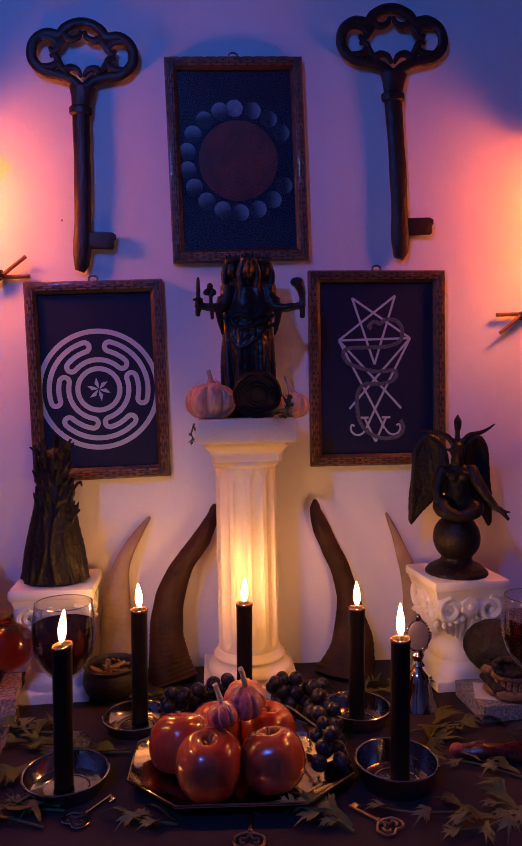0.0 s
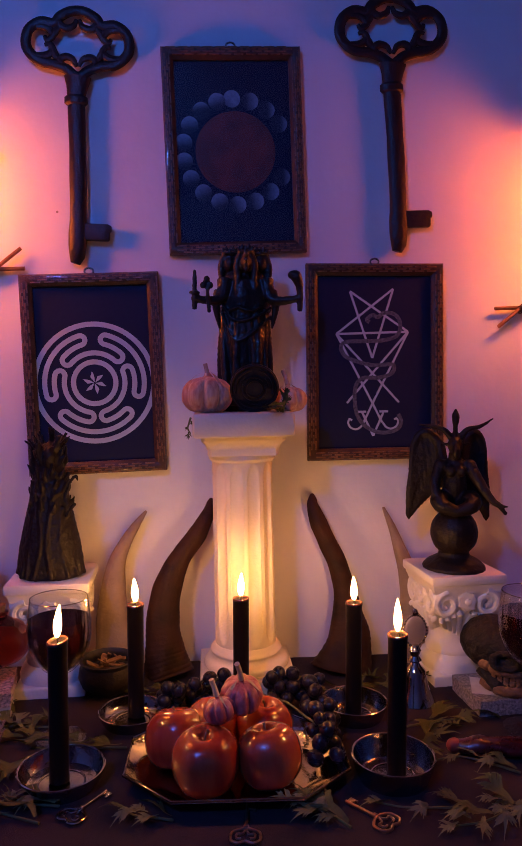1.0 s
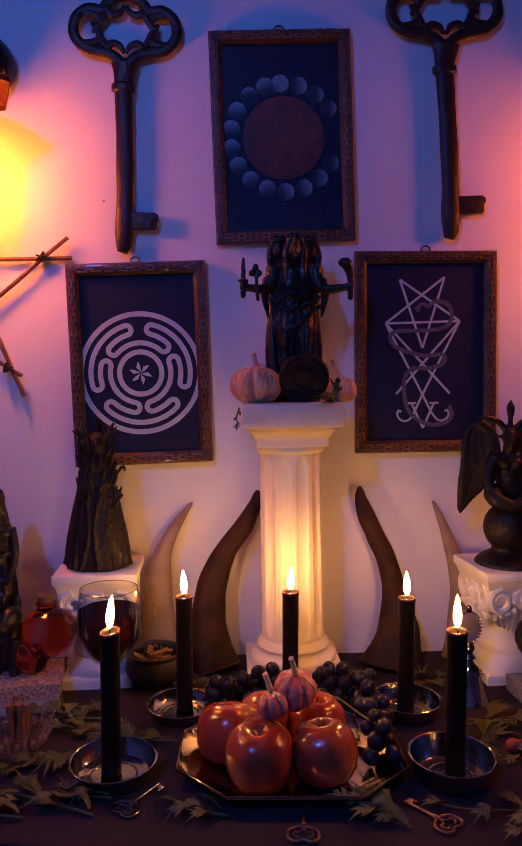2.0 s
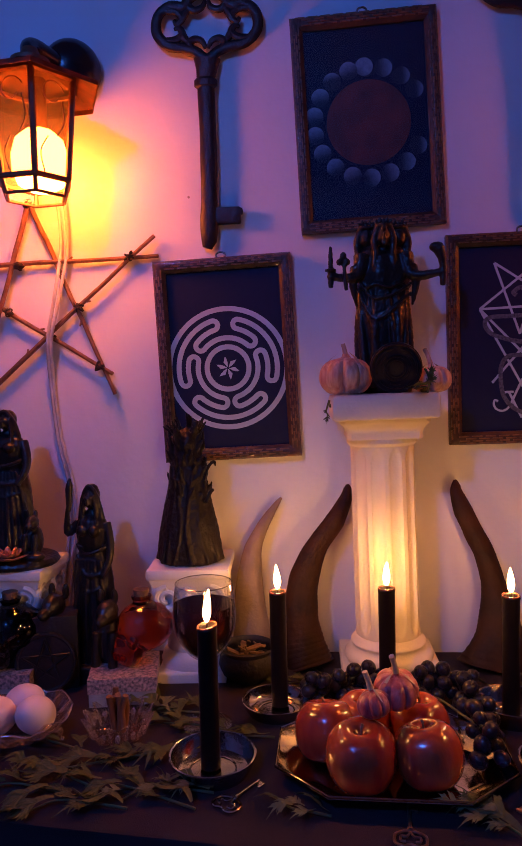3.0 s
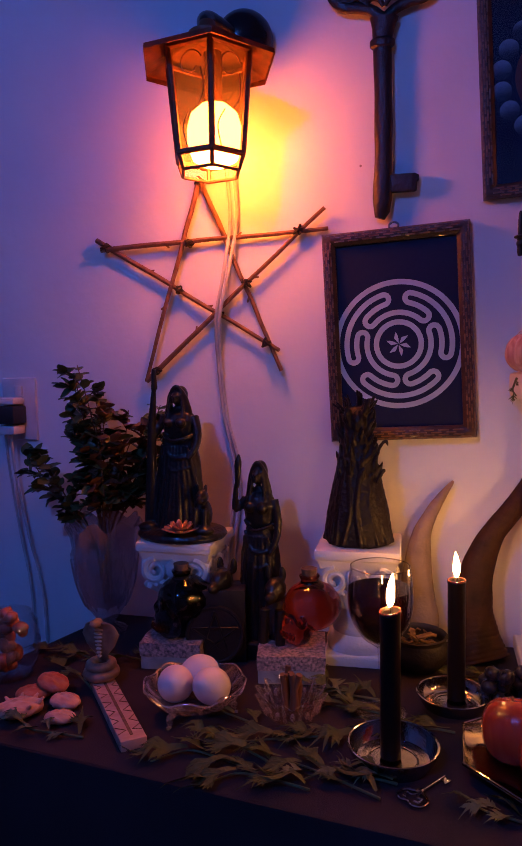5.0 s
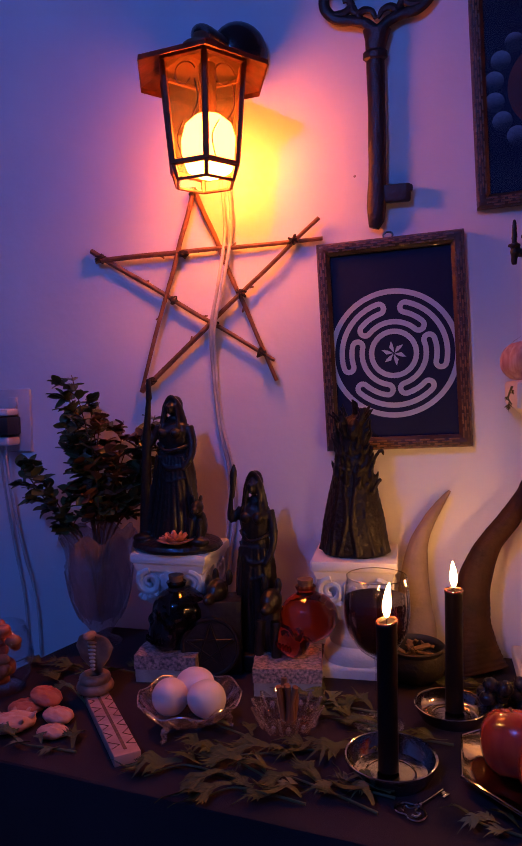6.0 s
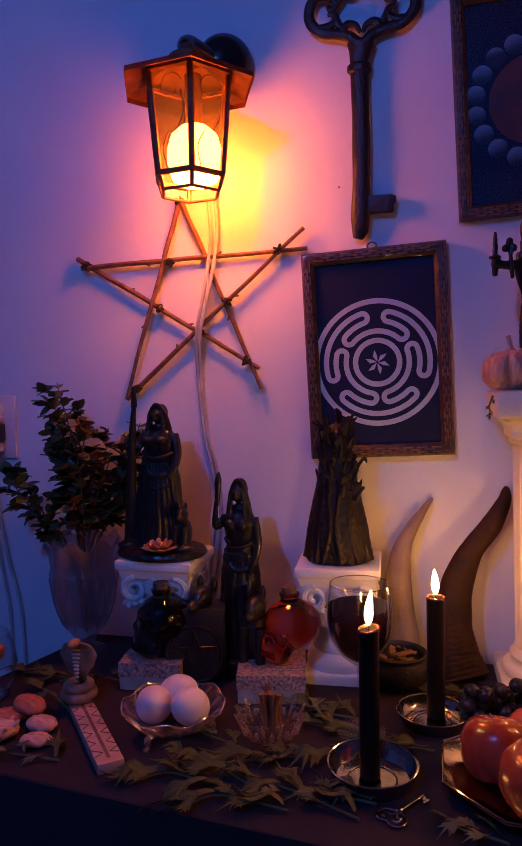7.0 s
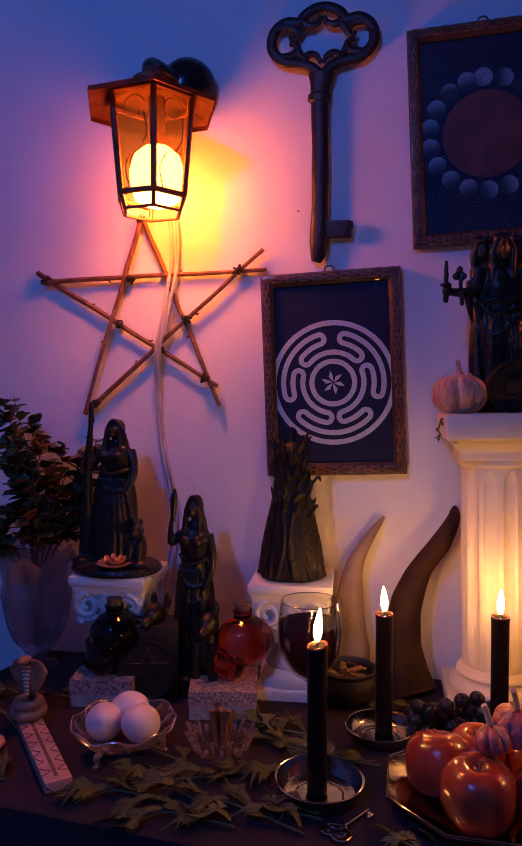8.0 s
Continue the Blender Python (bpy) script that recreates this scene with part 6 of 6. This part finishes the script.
# ---- box with pentacle ----
pbox = thing("pentacle_box", pose(-0.552, -0.172, TOP, 0, 0, 14), "black wooden box with a carved round pentacle", "box")
part("box_body", box(bmesh.new(), 0, 0.01, 0.060, 0.112, 0.055, 0.120, 0.002), BLACK_WOOD, pbox)
part("pentacle_disc", lathe(bmesh.new(), [(0, -0.004), (0.047, -0.004), (0.048, 0.0), (0.046, 0.004), (0.043, 0.004), (0.041, 0.002), (0, 0.002)], 56, pose(0.006, -0.024, 0.050, 84)), BLACK_WOOD, pbox)
five = [(0.006 + 0.039 * math.cos(radians(90 + 144 * k)), -0.0275, 0.050 + 0.039 * math.sin(radians(90 + 144 * k))) for k in range(6)]
for a, b in zip(five, five[1:]):
    part("star_bar", tube(bmesh.new(), [a, b], 0.0018, 6), BLACK_WOOD, pbox)


# ---- glass dish of eggs ----
dish = thing("egg_dish", pose(-0.518, -0.345, TOP) @ Matrix.Diagonal((1.05, 1.05, 0.84, 1)), "footed cut-glass dish with scalloped rim holding eggs", "dish")
bm = bmesh.new()
prof = [(0.0, 0.020), (0.03, 0.020), (0.05, 0.026), (0.063, 0.040), (0.068, 0.052), (0.066, 0.053), (0.060, 0.041), (0.048, 0.029), (0.03, 0.024), (0.0, 0.024)]
lathe(bm, prof, 96, None, 14, 0.06)
for v in bm.verts:
    if v.co.z > 0.045:
        v.co.z += 0.004 * math.sin(8 * math.atan2(v.co.y, v.co.x))
part("bowl", bm, CRYSTAL, dish).visible_shadow = False
part("rim", tube(bmesh.new(), [(0.0672 * math.cos(a), 0.0672 * math.sin(a), 0.0525 + 0.004 * math.sin(8 * a)) for a in np.linspace(0, 2 * math.pi, 96, endpoint=False)], 0.0013, 6, True, up=(0, 0, 1)), CRYSTAL_GLINT, dish, "scalloped glass rim brightened to show glints")
for k in range(14):
    a = 2 * math.pi * (k + 0.5) / 14
    rib = spline([(q * math.cos(a + w), q * math.sin(a + w), z) for q, z, w in ((0.034, 0.0205, 0), (0.0475, 0.026, 0.06), (0.060, 0.039, 0.02), (0.066, 0.050, -0.08))], 4)
    part("cut_rib", tube(bmesh.new(), rib, [0.0016, 0.0022, 0.0012], 6), CRYSTAL_GLINT, dish)
for k in range(3):
    a = radians(250 + 120 * k)
    part("foot", tube(bmesh.new(), spline([(0.030 * math.cos(a), 0.030 * math.sin(a), 0.022), (0.050 * math.cos(a), 0.050 * math.sin(a), 0.018), (0.050 * math.cos(a), 0.050 * math.sin(a), 0.006), (0.056 * math.cos(a), 0.056 * math.sin(a), 0.003)], 5), [0.006, 0.005, 0.003, 0.003], 8), CRYSTAL_GLINT, dish)
for x, y, z, turn in ((-0.543, -0.355, 0.7935, 20), (-0.520, -0.322, 0.797, 80), (-0.492, -0.352, 0.7945, -20)):
    bm = bmesh.new()
    blob(bm, (0, 0, 0), (0.0250, 0.0250, 0.031), seg=32)
    for v in bm.verts:
        if v.co.z > 0:
            k = 1 - 0.12 * (v.co.z / 0.03)
            v.co.x, v.co.y = v.co.x * k, v.co.y * k
    egg = part("egg", bm, EGG)
    egg.matrix_world = pose(x, y, z, 62, 0, turn)
    tagged(egg, "smooth hen's egg in the glass dish, tinted pink for lantern light", "egg", "eggs in the dish")


# ---- crystal dish with cinnamon ----
cdish = thing("crystal_dish", (-0.388, -0.318, TOP), "low cut-crystal dish holding cinnamon sticks", "dish")
bm = lathe(bmesh.new(), [(0, 0.0), (0.033, 0.0), (0.037, 0.006), (0.040, 0.016), (0.050, 0.030), (0.048, 0.031), (0.037, 0.018), (0.031, 0.008), (0, 0.008)], 96, None, 12, 0.13)
for v in bm.verts:
    if v.co.z > 0.026:
        v.co.z += 0.0045 * math.cos(12 * math.atan2(v.co.y, v.co.x))
part("dish_body", bm, CRYSTAL, cdish, smooth=False).visible_shadow = False
for k in range(12):
    a = 2 * math.pi * k / 12
    rib = [(q * math.cos(a), q * math.sin(a), z) for q, z in ((0.034, 0.002), (0.0385, 0.010), (0.0415, 0.018), (0.0505, 0.034))]
    part("cut_rib", tube(bmesh.new(), rib, [0.0020, 0.0026, 0.0014], 5), CRYSTAL_GLINT, cdish)
    b = a + math.pi / 12
    # blobs added as bright dots of light on the crystal
    facet = blob(bmesh.new(), (0.0400 * math.cos(b), 0.0400 * math.sin(b), 0.014), (0.004, 0.004, 0.006), seg=6)
    part("glint_facet", facet, CRYSTAL_GLINT, cdish, smooth=False)
sticks = thing("cinnamon_bundle", (-0.386, -0.316, TOP + 0.0085), "bundle of brown cinnamon sticks in the crystal dish", "cinnamon")
rnd = random.Random(5)
for k in range(7):
    x, y = 0.006 * (k % 3 - 1), 0.007 * (k // 3 - 1)
    part("cinnamon_stick", tube(bmesh.new(), [(x, y, 0), (x * 1.6 + rnd.uniform(-0.004, 0.004), y * 1.5, 0.030), (x * 2.2 + rnd.uniform(-0.005, 0.005), y * 2, 0.050 + rnd.uniform(-0.006, 0.004))], 0.0042, 10), CINNAMON, sticks)


# ---- cobra incense holder ----
inc = thing("incense_holder", pose(-0.628, -0.371, TOP, 0, 0, -50), "pale wooden incense board with a carved cobra", "incense holder")
bm = box(bmesh.new(), 0, 0, 0.007, 0.208, 0.034, 0.014, 0.0015)
part("board", bm, INCENSE_WOOD, inc)
part("groove", box(bmesh.new(), 0.0, 0, 0.0142, 0.185, 0.004, 0.0012), CORK, inc, "dark burnt groove")
rnd = random.Random(8)
for s in (-1, 1):
    for k in range(6):
        x = -0.066 + 0.027 * k
        zig = [(x + rnd.uniform(-0.003, 0.003), s * 0.016, 0.0143), (x + 0.010, s * rnd.uniform(0.004, 0.008), 0.0143), (x + 0.015 + rnd.uniform(0, 0.006), s * 0.0155, 0.0143)]
        part("inlay_line", tube(bmesh.new(), zig, 0.0007, 5, up=(0, 0, 1)), CORK, inc)
cob = bmesh.new()
for r, z in ((0.019, 0.021), (0.015, 0.032)):
    tube(cob, [(r * math.cos(a), r * math.sin(a), z) for a in np.linspace(0, 2 * math.pi, 24, endpoint=False)], 0.0075, 10, True, up=(0, 0, 1))
hood = [(0, 0.010, 0.034), (0, 0.004, 0.046), (0, 0.002, 0.060), (0, 0.002, 0.076), (0, -0.001, 0.090), (0, -0.010, 0.097)]
tube(cob, spline(hood, 5), [0.008, 0.010, 0.022, 0.029, 0.022, 0.007], 24, flat=0.22)
blob(cob, (0, -0.010, 0.096), (0.008, 0.013, 0.006), seg=14)
cobra = part("cobra", cob, COBRA, inc, "carved brown cobra with spread hood")
cobra.matrix_local = pose(-0.090, 0.0, 0.0, 0, 0, 50) @ Matrix.Scale(1.06, 4)
bm = bmesh.new()
for k in range(8):
    blob(bm, (0, -0.004 - 0.0015 * math.sin(k * 0.4), 0.046 + 0.0055 * k), (0.0035 + 0.0006 * k, 0.003, 0.0022), seg=8)
part("belly_scales", bm, COBRA_PALE, cobra, "pale ridged belly")


# ---- shells ----
def shell(m, r, mat, spiky, label):
    bm = bmesh.new()
    blob(bm, (0, 0, r * 0.35), (r, r * 0.72, r * 0.36), seg=24)
    for v in bm.verts:
        a = math.atan2(v.co.y, v.co.x + r * 0.9)
        v.co.z += 0.05 * r * math.sin(a * 18)
    if spiky:
        for k in range(9):
            a = k * 0.75
            c = Vector((r * 0.7 * math.cos(a), r * 0.5 * math.sin(a), r * 0.4))
            tube(bm, [c * 0.7, c + Vector((c.x * 0.45, c.y * 0.45, r * 0.28))], [r * 0.2, r * 0.05], 8)
    ob = part("sea_shell", bm, mat)
    ob.matrix_world = m
    return tagged(ob, label, "shell", "sea shells")


shell(pose(-0.765, -0.360, TOP, 0, 0, 20), 0.026, SHELL_RED, False, "smooth reddish-brown sea shell on the cloth")
shell(pose(-0.742, -0.345, TOP + 0.012, 8, 10, -10), 0.026, SHELL_RED, False, "smooth reddish-brown sea shell on the cloth")
shell(pose(-0.706, -0.372, TOP, 0, 0, -15), 0.025, SHELL, False, "pale pink ribbed sea shell on the cloth")
shell(pose(-0.690, -0.412, TOP, 0, 0, 10), 0.022, SHELL, False, "pale pink ribbed sea shell on the cloth")
shell(pose(-0.755, -0.408, TOP, 0, 0, 30), 0.032, SHELL, True, "spiky pink conch shell on the cloth")

jar = thing("glass_jar", (-0.851, -0.300, TOP), "round clear glass jar filled with brown shells", "jar")
part("jar_glass", lathe(bmesh.new(), [(0, 0.001), (0.034, 0.001), (0.046, 0.02), (0.052, 0.055), (0.048, 0.085), (0.040, 0.10), (0.038, 0.10), (0.046, 0.085), (0.050, 0.055), (0.044, 0.02), (0.032, 0.004), (0, 0.004)], 40), CLEAR, jar, "clear glass wall")
rnd = random.Random(31)
for k in range(26):
    a, r, z = rnd.uniform(0, 6.28), rnd.uniform(0, 0.030), rnd.uniform(0.015, 0.098)
    part("filling_shell", blob(bmesh.new(), (r * math.cos(a), r * math.sin(a), z), (0.014, 0.010, 0.009), Matrix.Rotation(a, 4, "Y"), 10), SHELL_RED if k % 3 else MUD, jar)


# ---- vase with shrub sprigs ----
def vase():
    th = thing("glass_vase", (-0.782, -0.100, TOP), "tall cut-glass footed vase with a ruffled rim", "vase")
    bm = lathe(bmesh.new(), [(0, 0.0), (0.036, 0.0), (0.037, 0.005), (0.014, 0.016), (0.018, 0.024), (0.040, 0.055), (0.054, 0.095), (0.061, 0.145), (0.062, 0.150), (0.060, 0.152), (0.058, 0.160), (0.062, 0.190), (0.070, 0.206), (0.067, 0.206), (0.057, 0.188), (0.054, 0.16), (0.056, 0.145), (0.049, 0.095), (0.034, 0.056), (0, 0.04)], 96, None, 12, 0.05)
    for v in bm.verts:
        if v.co.z > 0.185:
            v.co.z += 0.008 * math.sin(8 * math.atan2(v.co.y, v.co.x))
    part("vase_body", bm, FROSTED, th)
    for k in range(12):
        for s in (-1, 1):
            pts = []
            for t in np.linspace(0, 1, 8):
                a = 2 * math.pi * k / 12 + s * t * 0.55
                r = float(np.interp(0.05 + t * 0.09, [0.04, 0.055, 0.095, 0.145], [0.031, 0.0405, 0.0545, 0.0612]))
                pts.append((r * math.cos(a), r * math.sin(a), 0.05 + t * 0.09))
            part("cut_rib", tube(bmesh.new(), pts, 0.0014, 5), FROSTED, th)


FROSTED = thin_glass("misty_cut_glass", (0.80, 0.80, 0.84), 0.12, 0.12, frost=0.22)
vase()


def bush_leaf(seed, mat):
    rnd = random.Random(seed)
    bm = bmesh.new()
    l, w = 0.022, 0.0090
    rows = []
    for i in range(6):
        t = i / 5
        k = w * math.sin(math.pi * min(0.06 + t * 0.94, 0.99)) ** 0.75
        z = -0.006 * t * t
        rows.append([bm.verts.new((-k, l * t, z + 0.002)), bm.verts.new((0, l * t, z)), bm.verts.new((k, l * t, z + 0.002))])
    for a, b in zip(rows, rows[1:]):
        bm.faces.new((a[0], a[1], b[1], b[0]))
        bm.faces.new((a[1], a[2], b[2], b[1]))
    me = bpy.data.meshes.new("leaf")
    bm.to_mesh(me)
    bm.free()
    for p in me.polygons:
        p.use_smooth = True
    me.materials.append(mat)
    return me


def shrub():
    th = thing("shrub_cutting", (-0.782, -0.100, TOP + 0.055), "leafy dark green shrub cuttings standing in the vase", "plant")
    green, brown = bush_leaf(1, BUSH_LEAF), bush_leaf(2, BUSH_BROWN)
    rnd = random.Random(12)
    tops = [(-0.085, 0.040, 0.350), (-0.035, 0.045, 0.400), (0.035, 0.045, 0.350), (0.105, 0.03, 0.360), (0.130, 0.02, 0.325), (0.080, 0.03, 0.330), (-0.060, 0.02, 0.420), (0.020, -0.01, 0.365), (-0.030, -0.02, 0.435), (-0.120, -0.02, 0.285), (-0.150, -0.01, 0.275), (0.060, 0.0, 0.300), (0.010, -0.03, 0.310), (-0.060, 0.0, 0.350)]
    browned = (2, 5, 7, 11, 12)

    def leaf(branch, at, along, n):
        ob = new("leaf", brown if n in browned and rnd.random() < 0.75 else green)
        ob.parent = branch
        out = Vector((rnd.uniform(-1, 1), rnd.uniform(-1, 1), rnd.uniform(-0.3, 0.6))).normalized()
        aim = (along * 0.6 + out).normalized()
        f = rnd.uniform(0.75, 1.35)
        ob.matrix_local = Matrix.Translation(at) @ aim.to_track_quat("Y", "Z").to_matrix().to_4x4() @ Matrix.Rotation(rnd.uniform(-0.8, 0.8), 4, "Y") @ Matrix.Diagonal((f * rnd.uniform(0.8, 1.05), f, f, 1))

    for n, (x, y, z) in enumerate(tops):
        kink = Vector((rnd.uniform(-0.014, 0.014), rnd.uniform(-0.01, 0.01), 0))
        line = spline([(rnd.uniform(-0.01, 0.01), rnd.uniform(-0.01, 0.01), 0), (x * 0.15, y * 0.2, z * 0.40), Vector((x * 0.55, y * 0.6, z * 0.68)) + kink, (x, y, z)], 8)
        bm = tube(bmesh.new(), line, [0.0026, 0.0018, 0.0008], 6)
        side = []
        for k in range(11, len(line) - 2, 2):
            d = (line[k + 1] - line[k]).normalized()
            a = rnd.uniform(0, 6.28)
            end = line[k] + d * rnd.uniform(0.008, 0.024) + Vector((math.cos(a), math.sin(a), rnd.uniform(-0.1, 0.5))) * rnd.uniform(0.018, 0.036)
            twig = spline([line[k], line[k].lerp(end, 0.5) + Vector((0, 0, 0.004)), end], 3)
            tube(bm, twig, [0.0010, 0.0006], 5)
            side.append(twig)
        branch = part("branch", bm, CORK, th)
        for twig in side:
            for k in range(2, len(twig)):
                for _ in range(2 if k < len(twig) - 1 else 3):
                    leaf(branch, twig[k], (twig[k] - twig[k - 1]).normalized(), n)
        for k in range(15, len(line), 2):
            for _ in range(2):
                leaf(branch, line[k], (line[k] - line[k - 1]).normalized(), n)


shrub()


# ---- socket plate, plugs and cables ----
plate = thing("socket_plate", (-1.011, 0, 1.155), "white plastic wall socket plate with plugs in it", "socket")
part("plate", box(bmesh.new(), 0, -0.004, 0, 0.076, 0.008, 0.126, 0.003), PLASTIC, plate)
part("switch_key", box(bmesh.new(), 0.002, -0.010, 0.036, 0.018, 0.008, 0.022, 0.002), PLASTIC, plate)
adapter = thing("plug_adapter", (-1.020, -0.008, 1.150), "black and white plug adapter in the wall socket", "plug")
part("adapter_body", box(bmesh.new(), 0.0, -0.022, -0.005, 0.052, 0.044, 0.036, 0.004), PLUG_BLACK, adapter)
part("white_plug", box(bmesh.new(), -0.002, -0.020, 0.022, 0.050, 0.040, 0.014, 0.005), PLASTIC, adapter, "white plug")
part("lower_plug", box(bmesh.new(), 0.0, -0.020, -0.035, 0.046, 0.040, 0.018, 0.005), PLASTIC, adapter, "white plug")
for k, (x, e) in enumerate(((-1.030, 0.030), (-1.018, 0.045))):
    c = part("power_cable", tube(bmesh.new(), spline([(x, -0.030, 1.105), (x + 0.002, -0.022, 1.02), (x + e * 0.4, -0.012, 0.90), (x + e, -0.008, 0.76), (x + e, -0.008, 0.50)], 8), 0.0028, 8), CABLE_WHITE)
    tagged(c, "thin pale power cable hanging down the wall", "cable", "cables on the wall")
for dx, wob in ((0.0, 0.0), (0.009, 0.004)):
    drop = [(-0.560, -0.020, 1.600), (-0.556, -0.010, 1.50), (-0.566, -0.026, 1.40), (-0.582, -0.026, 1.32), (-0.586, -0.008, 1.24), (-0.578, -0.005, 1.14), (-0.562, -0.005, 1.06), (-0.562, -0.005, 0.98), (-0.575, -0.005, 0.90), (-0.590, -0.006, 0.77)]
    cable = part("lantern_cable", tube(bmesh.new(), spline([(x + dx + wob * math.sin(9 * z), y, z) for x, y, z in drop], 8), 0.0034, 8), CABLE_WHITE)
    tagged(cable, "thin pale power cable of the lantern hanging down", "cable", "cables on the wall")
